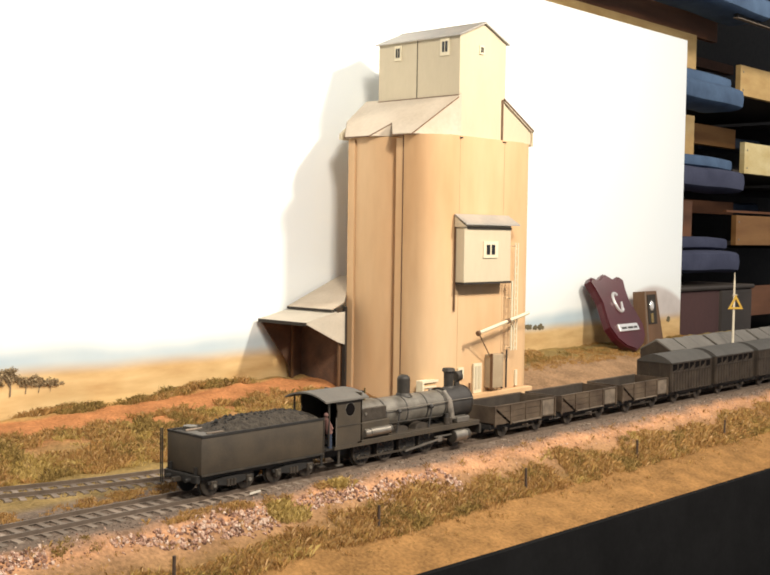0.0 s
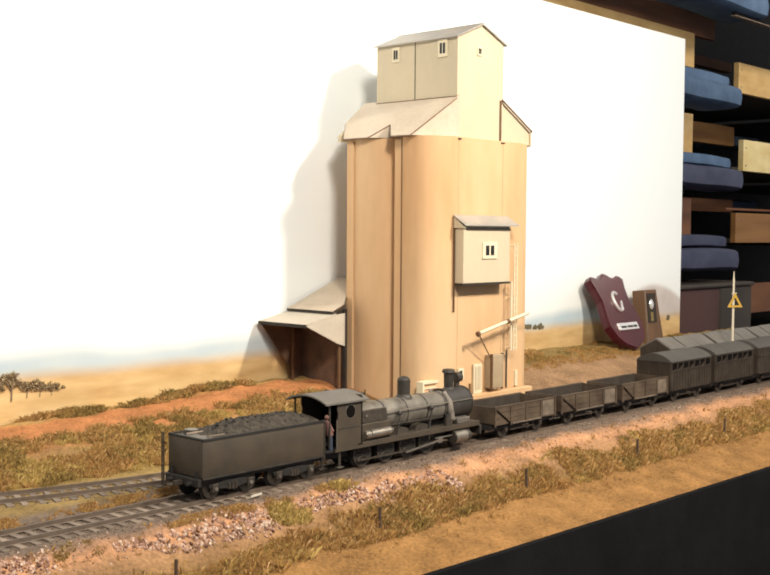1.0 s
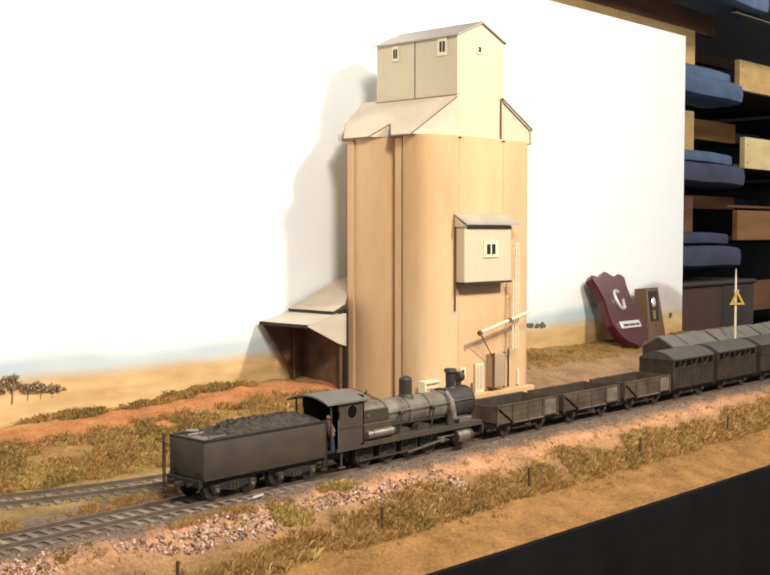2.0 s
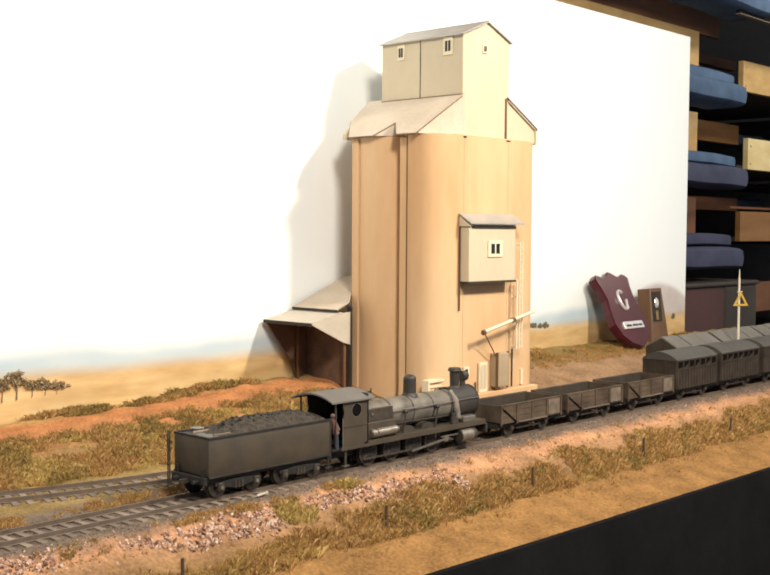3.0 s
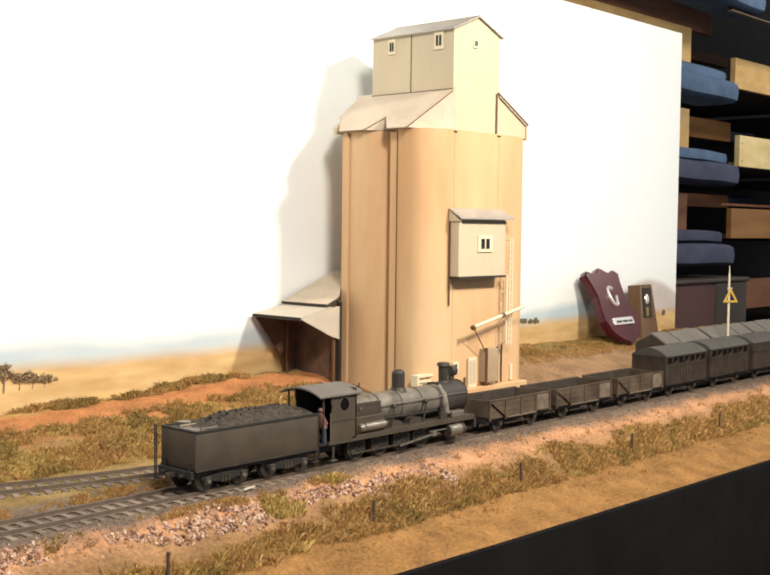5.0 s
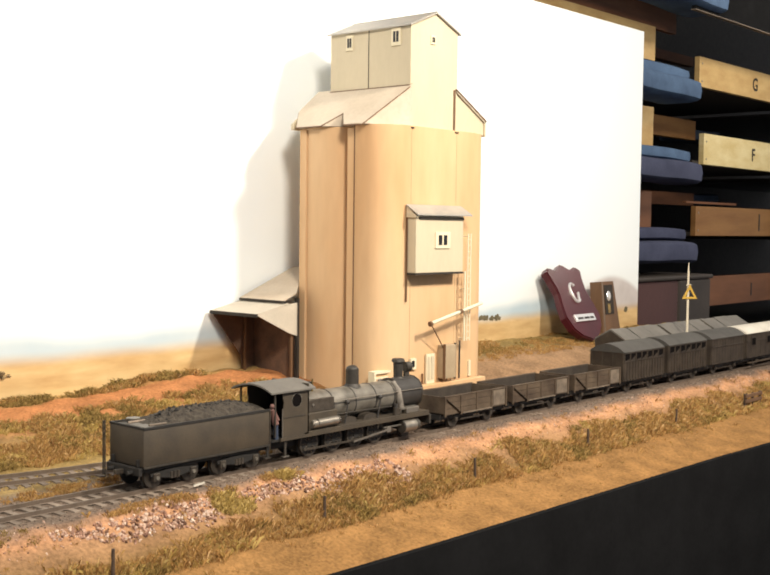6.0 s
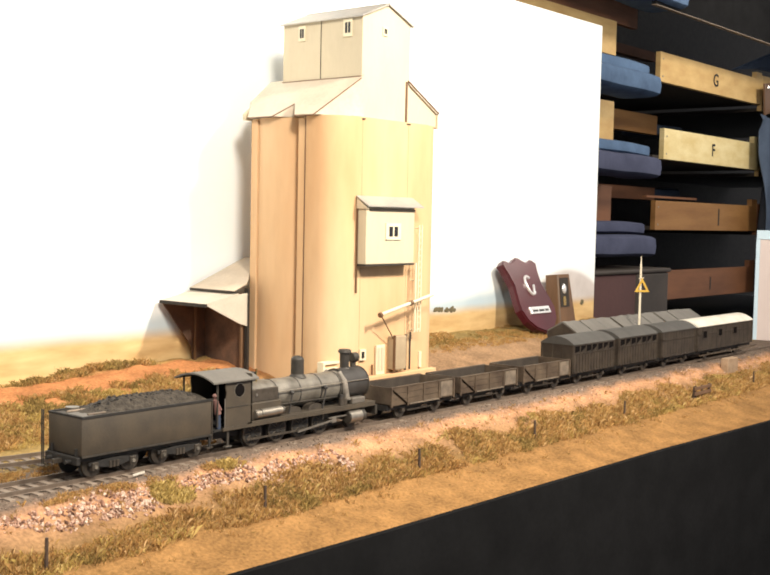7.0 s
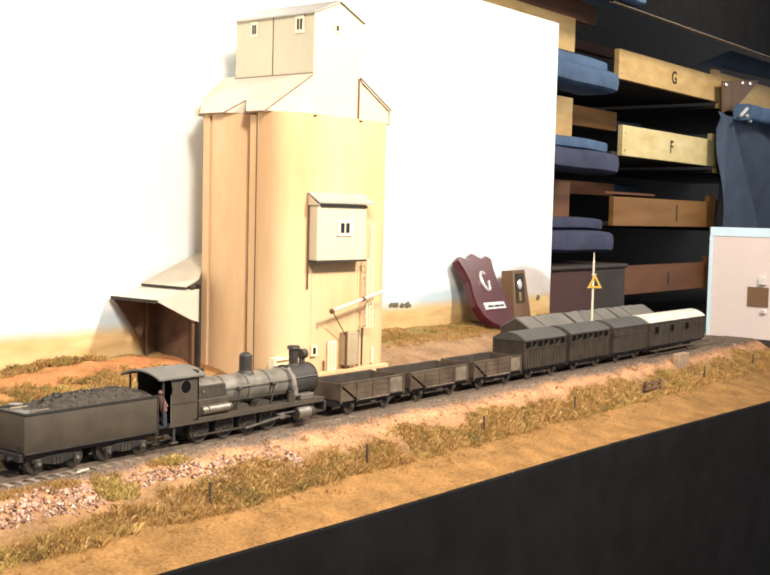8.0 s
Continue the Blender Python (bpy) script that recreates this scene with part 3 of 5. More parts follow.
    part("hatch", box(0.8172, 0.8453, 0.8262, 0.8320, 0.012, 0.0335), M_CONC, h)
    part("hatch_rail", box(0.8172, 0.8453, 0.8250, 0.8262, 0.0285, 0.0300), M_CREAM, h)
    part("meter_box", box(0.9555, 0.9590, 0.820, 0.826, 0.020, 0.036), M_CREAM, s)
    # loading dock
    tagged(part("loading_dock", box(0.815, 0.975, 0.8125, 0.8195, -0.006, 0.0185, 0.0006), M_CONC), "low cream concrete loading dock in front of the silo", "dock")


def build_shed():
    s = thing("grain_shed", (0, 0, 0), "open lean-to shed with pale sheet roof and rusty walls", "shed")
    yn, yf = 0.916, 0.983
    part("awning", slab([(0.750, yn, 0.0880), (0.792, yn, 0.0965), (0.792, yf, 0.0965), (0.750, yf, 0.0880)], 0.0014), M_SHEDROOF, s)
    part("roof", slab([(0.788, yn + 0.004, 0.0990), (0.788, yf, 0.0990), (0.862, yf, 0.1285), (0.862, 0.968, 0.1285), (0.8065, yn + 0.004, 0.10635)], 0.0014), M_ROOF, s)
    part("drip_edge", box(0.7490, 0.7512, yn - 0.0005, yf, 0.0848, 0.0880), M_GAP, s)
    part("eave_edge", box(0.7872, 0.7890, yn, yf, 0.0965, 0.0987), M_GAP, s)
    part("end_panel", prism([(0.751, 0.0865), (0.792, 0.0955), (0.8035, 0.0965), (0.8035, 0.0640), (0.793, 0.0672)], "y", yn, yn + 0.0012), M_SHEDROOF, s)
    part("corner_board", box(0.8035, 0.8060, yn - 0.0005, yn + 0.004, 0.0, 0.101), M_GAP, s)
    part("far_end_wall", prism([(0.751, 0.0865), (0.850, 0.0955), (0.850, 0.0), (0.796, 0.0), (0.789, 0.040)], "y", yf - 0.0015, yf), M_SHED, s)
    part("end_wall", box(0.806, 0.810, yn + 0.01, yf - 0.002, 0.0, 0.0955), M_SHED, s)
    for x, y in ((0.790, yf - 0.006), (0.7985, yn + 0.003)):
        part("post", box(x, x + 0.0022, y, y + 0.0022, 0.0, 0.0930), M_WALNUT, s)


build_silo()
build_shed()


# ---- railway ----
def build_track(name, label, mid, x0, x1):
    t = thing(name, (0, 0, 0), label, "railway track", kind="structure")
    for side in (-GAUGE / 2, GAUGE / 2):
        bm = bmesh.new()
        prev = None
        n = 90
        for i in range(n + 1):
            x = x0 + (x1 - x0) * i / n
            y = mid(x) + side
            ring = [bm.verts.new((x, y + a, z)) for a, z in ((-0.0009, -0.0030), (-0.0004, -0.0026), (-0.0005, 0.0), (0.0005, 0.0), (0.0004, -0.0026), (0.0009, -0.0030))]
            if prev:
                for k in range(5):
                    bm.faces.new((prev[k], ring[k], ring[k + 1], prev[k + 1]))
            prev = ring
        part("rail", bm, M_RAIL, t)
    proto = None
    x = x0 + 0.003
    while x < x1:
        j = random.uniform(-1, 1)
        if proto is None:
            proto = part("sleeper", box(-0.0021, 0.0021, -0.0195, 0.0195, -0.0015, 0.0012, 0.0003), M_SLEEP, t)
            ob = proto
        else:
            ob = new("sleeper", proto.data)
            ob.parent = t
        yaw = math.atan2(mid(x + 0.01) - mid(x), 0.01)
        ob.matrix_basis = pose(x + 0.0004 * j, mid(x) + random.uniform(-0.0006, 0.0006), -0.0041 + random.uniform(-0.0002, 0.0002), 0, 0, math.degrees(yaw) + j)
        x += 0.0098


def wheel(parent, x, y, r, side, spokes=0, name="wheel"):
    """A wheel with a flange on the inner side. side: -1 faces the viewer's side of the track."""
    w = part(name, tube((x, y - side * 0.0001, r), (x, y + side * 0.0022, r), r, 28, bevel=0.0002), M_WHEEL, parent, smooth=True)
    part("flange", tube((x, y - side * 0.0009, r), (x, y - side * 0.0001, r), r + 0.0009, 28), M_FRAME, w)
    part("hub", tube((x, y + side * 0.0022, r), (x, y + side * 0.0030, r), r * 0.28, 12), M_FRAME, w)
    if spokes:
        part("rim", tube((x, y + side * 0.0022, r), (x, y + side * 0.0024, r), r * 0.80, 28), M_FRAME, w)
        for k in range(spokes):
            a = math.tau * k / spokes
            part("spoke", tube((x, y + side * 0.0025, r), (x + r * 0.80 * math.cos(a), y + side * 0.0025, r + r * 0.80 * math.sin(a)), 0.0005, 6), M_WHEEL, w)
    return w


def wheelsets(parent, xs, r, mid, spokes=0):
    for x in xs:
        for side in (-1, 1):
            wheel(parent, x, mid + side * GAUGE / 2, r, side, spokes)
        part("axle", tube((x, mid - GAUGE / 2, r), (x, mid + GAUGE / 2, r), 0.0009, 8), M_FRAME, parent)


def running_gear(parent, x0, x1, mid, floor, r=0.0072, half=0.0165):
    """Underframe, springs, axle boxes, buffers and wheels of a four-wheeled wagon."""
    inset = (x1 - x0) * 0.22
    # two dark boxes added so the space under the floor reads as solid shade
    part("sill_shade_box", box(x0 + 0.002, x1 - 0.002, mid - 0.0050, mid + 0.0050, floor - 0.0040, floor), M_FRAME, parent)
    part("underframe_shade_box", box((x0 + x1) / 2 - 0.012, (x0 + x1) / 2 + 0.012, mid - 0.0080, mid + 0.0080, 0.0042, floor - 0.0030, 0.0006), M_FRAME, parent)
    xs = (x0 + inset, x1 - inset)
    wheelsets(parent, xs, r, mid)
    for side in (-1, 1):
        y = mid + side * half
        part("sole_bar", box(x0 + 0.001, x1 - 0.001, min(y, y - side * 0.0022), max(y, y - side * 0.0022), floor - 0.0038, floor), M_FRAME, parent)
        for x in xs:
            part("axle_guard", prism([(x - 0.0050, floor - 0.0036), (x + 0.0050, floor - 0.0036), (x + 0.0018, r - 0.0025), (x - 0.0018, r - 0.0025)], "y", y - side * 0.0018 - 0.0004, y - side * 0.0018 + 0.0004), M_FRAME, parent)
            part("axle_box", box(x - 0.0017, x + 0.0017, y - 0.0014, y + 0.0014, r - 0.0016, r + 0.0016, 0.0003), M_WHEEL, parent)
            part("leaf_spring", prism([(x - 0.0068, r + 0.0042), (x - 0.003, r + 0.0022), (x + 0.003, r + 0.0022), (x + 0.0068, r + 0.0042), (x + 0.003, r + 0.0034), (x - 0.003, r + 0.0034)], "y", y - 0.0010, y + 0.0008), M_FRAME, parent)
        part("brake_lever", box(xs[0] + 0.006, xs[1] - 0.008, y - 0.0004, y + 0.0004, r - 0.0012, r - 0.0002), M_WHEEL, parent)
    for x, d in ((x0, -1), (x1, 1)):
        part("headstock", box(min(x, x + d * 0.0015), max(x, x + d * 0.0015), mid - 0.0165, mid + 0.0165, floor - 0.0042, floor + 0.0002), M_FRAME, parent)
        part("coupler", box(min(x, x + d * 0.0030), max(x, x + d * 0.0030), mid - 0.0014, mid + 0.0014, floor - 0.0040, floor - 0.0015, 0.0003), M_FRAME, parent)


def open_wagon(x0, x1, mid, top, label, planks=3):
    w = thing("open_wagon", (0, 0, 0), label, "goods wagon", "wagons of the train")
    floor, half = 0.0125, 0.0198
    part("floor", box(x0, x1, mid - half + 0.001, mid + half - 0.001, floor, floor + 0.0012), M_WAGIN, w)
    h = (top - floor) / planks
    for side in (-1, 1):
        y = mid + side * half
        for k in range(planks):
            part("plank", box(x0, x1, min(y, y - side * 0.0012), max(y, y - side * 0.0012), floor + k * h + 0.00015, floor + (k + 1) * h - 0.00015), M_WAG, w)
        part("inner_lining", box(x0 + 0.001, x1 - 0.001, min(y - side * 0.0012, y - side * 0.0016), max(y - side * 0.0012, y - side * 0.0016), floor, top - 0.0004), M_WAGIN, w)
        part("top_rail", box(x0 - 0.0002, x1 + 0.0002, min(y + side * 0.0004, y - side * 0.0016), max(y + side * 0.0004, y - side * 0.0016), top - 0.0003, top + 0.0006), M_WAG, w)
        n = 4
        for k in range(n + 1):
            x = x0 + 0.0007 + (x1 - x0 - 0.0014) * k / n
            part("stanchion", box(x - 0.0008, x + 0.0008, min(y, y + side * 0.0008), max(y, y + side * 0.0008), floor - 0.0012, top), M_WAG, w)
        xa, xb = (x0 + 0.0007 + (x1 - x0 - 0.0014) * q / n for q in (3.12, 3.88))
        part("door_panel", box(xa, xb, min(y, y + side * 0.0005), max(y, y + side * 0.0005), floor + 0.0012, top - 0.0012), M_SPLASH, w)
        xa, xb = (x0 + 0.0007 + (x1 - x0 - 0.0014) * q / n for q in (1.1, 3.0))
        part("side_ledge", box(xa, xb, min(y, y + side * 0.0009), max(y, y + side * 0.0009), floor - 0.0006, floor + 0.0004), M_SPLASH, w)
        for a, b in ((0, 1),):
            xa, xb = (x0 + 0.0007 + (x1 - x0 - 0.0014) * q / n for q in (a, b))
            part("brace", slab([(xa - 0.0007, y + side * 0.0006, top - 0.001), (xa + 0.0007, y + side * 0.0006, top - 0.001), (xb + 0.0007, y + side * 0.0006, floor), (xb - 0.0007, y + side * 0.0006, floor)], 0.0005), M_WAGIN, w)
    for x, d in ((x0, 1), (x1, -1)):
        part("end_board", box(min(x, x + d * 0.0012), max(x, x + d * 0.0012), mid - half + 0.0012, mid + half - 0.0012, floor, top), M_WAG, w)
    running_gear(w, x0, x1, mid, floor)
    return w


def roof_curve(half, eave, rise, over=0.0008, n=9):
    return [(-half - over + (2 * half + 2 * over) * i / n, eave + rise * (1 - (2 * i / n - 1) ** 2)) for i in range(n + 1)]


def covered_van(x0, x1, mid, eave, label, roof_mat, slats=True, name="covered_van", windows=0):
    w = thing(name, (0, 0, 0), label, "goods van", "wagons of the train")
    floor, half = 0.0125, 0.0198
    part("body", box(x0, x1, mid - half, mid + half, floor, eave, 0.0003), M_VAN, w)
    pts = roof_curve(half, eave - 0.0002, 0.0078, n=14)
    outline = [(mid + u, v) for u, v in pts] + [(mid + half + 0.0008, eave - 0.0010), (mid - half - 0.0008, eave - 0.0010)]
    part("roof", prism(outline, "x", x0 - 0.0008, x1 + 0.0008), roof_mat, w, smooth=True)
    for side in (-1, 1):
        y = mid + side * half
        ya, yb = min(y, y + side * 0.0007), max(y, y + side * 0.0007)
        n = max(5, round((x1 - x0) / 0.0135))
        for z in (floor + 0.0008, eave - 0.0012, eave - 0.0105):
            part("rail", box(x0, x1, ya, yb, z - 0.0006, z + 0.0006), M_VAN, w)
        if slats:
            pitch = (x1 - x0 - 0.002) / (2 * n)
            for k in range(2 * n + 1):
                x = x0 + 0.001 + pitch * k
                tall = eave - 0.001 if k % 2 == 0 else eave - 0.0100
                part("stanchion", box(x - 0.0007, x + 0.0007, ya, yb + 0.0003, floor, tall), M_VAN, w)
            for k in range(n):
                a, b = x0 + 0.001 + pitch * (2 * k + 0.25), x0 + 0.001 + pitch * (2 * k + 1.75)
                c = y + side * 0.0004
                # the body is solid; a black plate paints the dark inside each bay
                part("opening_shade", prism([(a, eave - 0.0092), (b, eave - 0.0078 + 0.003 * (k % 2)), (b, eave - 0.0024), (a, eave - 0.0024)], "y", min(y, c), max(y, c)), M_VOID, w)
        else:
            for k in range(1, 12):
                x = x0 + (x1 - x0) * k / 12
                part("board_joint", box(x - 0.00018, x + 0.00018, min(y, y + side * 0.00015), max(y, y + side * 0.00015), floor + 0.001, eave - 0.0015), M_FRAME, w)
            for x in (x0 + 0.001, x1 - 0.001):
                part("corner_post", box(x - 0.001, x + 0.001, ya, yb, floor, eave - 0.001), M_VAN, w)
        for k in range(windows):
            a = x0 + (x1 - x0) * (0.08 + 0.27 * k)
            f = part("window", box(a, a + 0.0135, ya - 0.0001, yb + 0.0001, eave - 0.0160, eave - 0.0060), M_VAN, w)
            part("pane", box(a + 0.0015, a + 0.0120, ya - 0.0003, yb + 0.0003, eave - 0.0152, eave - 0.0068), M_VOID, f)
        if windows:
            part("footboard", box(x0 + 0.004, x1 - 0.004, min(y, y + side * 0.003), max(y, y + side * 0.003), 0.0065, 0.0072), M_WAG, w)
    for k in range(4):
        for x, d in ((x0, -1), (x1, 1)):
            yy = mid - half + 0.001 + (2 * half - 0.002) * k / 3
            part("end_post", box(min(x, x + d * 0.0007), max(x, x + d * 0.0007), yy - 0.0007, yy + 0.0007, floor, eave), M_VAN, w)
    running_gear(w, x0, x1, mid, floor)
    return w


def sheeted_wagon(x0, x1, mid, label):
    w = thing("sheeted_wagon", (0, 0, 0), label, "goods wagon", "sheeted wagons on the siding")
    floor, half, eave, top = 0.0125, 0.0198, 0.0430, 0.0550
    part("body", box(x0, x1, mid - half, mid + half, floor, eave, 0.0003), M_VAN, w)
    ys = [(-half - 0.0006, eave - 0.006), (-half - 0.0006, eave + 0.001), (-0.0015, top), (0.0015, top), (half + 0.0006, eave + 0.001), (half + 0.0006, eave - 0.006)]
    bm = bmesh.new()
    prev, n = None, 24
    for i in range(n + 1):
        f = i / n
        x = x0 - 0.0006 + (x1 - x0 + 0.0012) * f
        sag = 0.0004 * math.sin(f * math.pi * 3 + x0 * 90) + 0.0003 * math.sin(f * 31)
        ring = [bm.verts.new((x, mid + u, v + (sag if 0 < k < 5 else 0))) for k, (u, v) in enumerate(ys)]
        if prev:
            for k in range(5):
                bm.faces.new((prev[k], ring[k], ring[k + 1], prev[k + 1]))
        else:
            bm.faces.new(ring[::-1])
        prev = ring
    bm.faces.new(prev)
    part("tarpaulin", bm, M_TARP, w, "grey ridged tarpaulin")
    for f in (0.33, 0.66):
        x = x0 + (x1 - x0) * f
        part("seam", slab([(x - 0.0003, mid - half, eave + 0.0018), (x + 0.0003, mid - half, eave + 0.0018), (x + 0.0003, mid - 0.001, top + 0.0008), (x - 0.0003, mid - 0.001, top + 0.0008)], 0.0006), M_VANROOF, w)
    for x, d in ((x0, -1), (x1, 1)):
        part("gable_end", prism([(mid - half, floor + 0.001), (mid + half, floor + 0.001), (mid + half, eave), (mid, top - 0.001), (mid - half, eave)], "x", min(x, x + d * 0.0009), max(x, x + d * 0.0009)), M_VAN, w)
    running_gear(w, x0, x1, mid, floor)
    return w


def build_tender():
    t = thing("tender", (0, 0, 0), "dark weathered bogie tender heaped with coal, coupled to the locomotive", "tender")
    x0, x1, m, half = 0.4685, 0.578, MAIN_Y, 0.0185
    z0, z1 = 0.0152, 0.0402
    part("tank", box(x0, x1, m - half, m + half, z0, z1, 0.0010), M_TEND, t, smooth=True)
    for side in (-1, 1):
        y = m + side * half
        part("coping", box(x0 + 0.0004, x1, min(y + side * 0.0004, y - side * 0.0012), max(y + side * 0.0004, y - side * 0.0012), z1 - 0.0006, z1 + 0.0010), M_FRAME, t)
        part("bottom_angle", box(x0, x1, min(y, y + side * 0.0006), max(y, y + side * 0.0006), z0 - 0.0006, z0 + 0.0006), M_LOCO, t)
        part("frame", box(x0 + 0.001, x1 - 0.002, y - side * 0.0036 - 0.0008, y - side * 0.0036 + 0.0008, 0.0118, z0), M_FRAME, t)
        part("rear_lamp_iron", box(x0 - 0.0018, x0, m + side * 0.0135 - 0.0009, m + side * 0.0135 + 0.0009, z0, z0 + 0.005), M_FRAME, t)
        part("front_handrail", tube((x1 + 0.0012, y - side * 0.001, 0.012), (x1 + 0.0012, y - side * 0.001, z1 + 0.001), 0.0006, 8), M_WHEEL, t)
        part("step", box(x1 - 0.004, x1 + 0.002, min(y, y - side * 0.003), max(y, y - side * 0.003), 0.0055, 0.0064), M_WHEEL, t)
        part("step_hanger", box(x1 - 0.002, x1, y - side * 0.0010 - 0.0004, y - side * 0.0010 + 0.0004, 0.006, z0), M_FRAME, t)
    for dy in (0.0185, 0.0205):
        part("handrail", tube((x0 - 0.0035, m + dy, 0.0060), (x0 - 0.0035, m + dy, z1 + 0.002), 0.0005, 8), M_LOCO, t)
    part("rear_coping", box(x0, x0 + 0.0012, m - half, m + half, z1 - 0.0004, z1 + 0.0010), M_FRAME, t)
    hatch = part("filler_hatch", tube((x0 + 0.0120, m + 0.009, z1), (x0 + 0.0120, m + 0.009, z1 + 0.0026), 0.0042, 24, bevel=0.0004), M_BOIL, t)
    part("hatch_lid", tube((x0 + 0.0120, m + 0.009, z1 + 0.0026), (x0 + 0.0120, m + 0.009, z1 + 0.0032), 0.0046, 24), M_BOIL, hatch)
    part("tank_plate", box(x0 + 0.003, x0 + 0.012, m - 0.015, m + 0.003, z1, z1 + 0.0008), M_TARP, t)
    part("fire_iron", box(x0 + 0.004, x0 + 0.022, m + 0.0030, m + 0.0042, z1 + 0.0010, z1 + 0.0022, 0.0003), M_SLEEP, t)
    part("fire_iron", box(x0 + 0.008, x0 + 0.022, m - 0.0142, m - 0.0126, z1 + 0.0008, z1 + 0.0018, 0.0003), M_SLEEP, t)
    # the heap: sloping flanks, an uneven crest and loose lumps on it
    rnd = random.Random(5)

    def heap(x, u):
        run = min(1.0, max(0.0, (x - x0 - 0.010) / 0.026)) * (1.0 if x < x1 - 0.022 else 0.35 + 0.65 * max(0.0, (x1 - x) / 0.022))
        shape = 1 - abs(u) ** 1.5
        return z1 + 0.0004 + 0.0074 * run * shape + 0.0010 * noise.noise(Vector((x * 220, u * 4, 1))) * min(1, shape * 3)
    verts, faces = [], []
    nx, ny = 70, 26
    for a in range(nx + 1):
        for b in range(ny + 1):
            x, u = x0 + 0.010 + (x1 - x0 - 0.013) * a / nx, 2 * b / ny - 1
            verts.append((x, m + u * (half - 0.0014), heap(x, u) + rnd.uniform(-0.0003, 0.0003)))
    for a in range(nx):
        for b in range(ny):
            k = a * (ny + 1) + b
            faces.append((k, k + ny + 1, k + ny + 2, k + 1))
    mesh_of("coal_bed", verts, faces, M_SLACK, t)
    bm = bmesh.new()
    for _ in range(230):
        x, u = rnd.uniform(x0 + 0.020, x1 - 0.008), max(-0.9, min(0.9, rnd.gauss(0.1, 0.42)))
        r = rnd.uniform(0.0005, 0.0013)
        ball((x, m + u * (half - 0.003), heap(x, u) + r * 0.2), r, bm, 1, (1, rnd.uniform(0.6, 1), rnd.uniform(0.6, 1)))
    tagged(part("coal", bm, M_COAL, t), kind="stuff")
    part("rear_beam", box(x0 - 0.0030, x0, m - half + 0.001, m + half - 0.001, z0 - 0.0052, z0, 0.0004), M_FRAME, t)
    for y in (-0.0105, 0.0105):
        part("buffer", tube((x0 - 0.0070, m + y, 0.0120), (x0 - 0.0030, m + y, 0.0120), 0.0014, 12), M_FRAME, t)
    part("coupler", box(x0 - 0.0090, x0 - 0.003, m - 0.0016, m + 0.0016, 0.0100, 0.0130, 0.0004), M_WHEEL, t)
    for xc in (x0 + 0.0265, x1 - 0.0270):
        b = part("bogie", box(xc - 0.004, xc + 0.004, m - 0.0135, m + 0.0135, 0.0075, 0.0105), M_FRAME, t)
        for side in (-1, 1):
            y = m + side * 0.0160
            part("side_frame", prism([(xc - 0.0195, 0.0082), (xc - 0.0195, 0.0100), (xc - 0.006, 0.0114), (xc + 0.006, 0.0114), (xc + 0.0195, 0.0100), (xc + 0.0195, 0.0082), (xc + 0.005, 0.0058), (xc - 0.005, 0.0058)], "y", y - 0.0008, y + 0.0008), M_FRAME, b)
            for dx in (-0.0150, 0.0150):
                part("axle_box", box(xc + dx - 0.0024, xc + dx + 0.0024, y - 0.0018, y + 0.0018, 0.0046, 0.0102, 0.0005), M_WHEEL, b)
                part("axle_cap", tube((xc + dx, y + side * 0.0018, 0.0072), (xc + dx, y + side * 0.0026, 0.0072), 0.0013, 10), M_BOIL, b)
            for dx in (-0.0028, 0.0, 0.0028):
                part("spring", tube((xc + dx, y + side * 0.0006, 0.0052), (xc + dx, y + side * 0.0006, 0.0096), 0.0012, 8), M_WHEEL, b)
        wheelsets(t, (xc - 0.0150, xc + 0.0150), 0.0075, m)


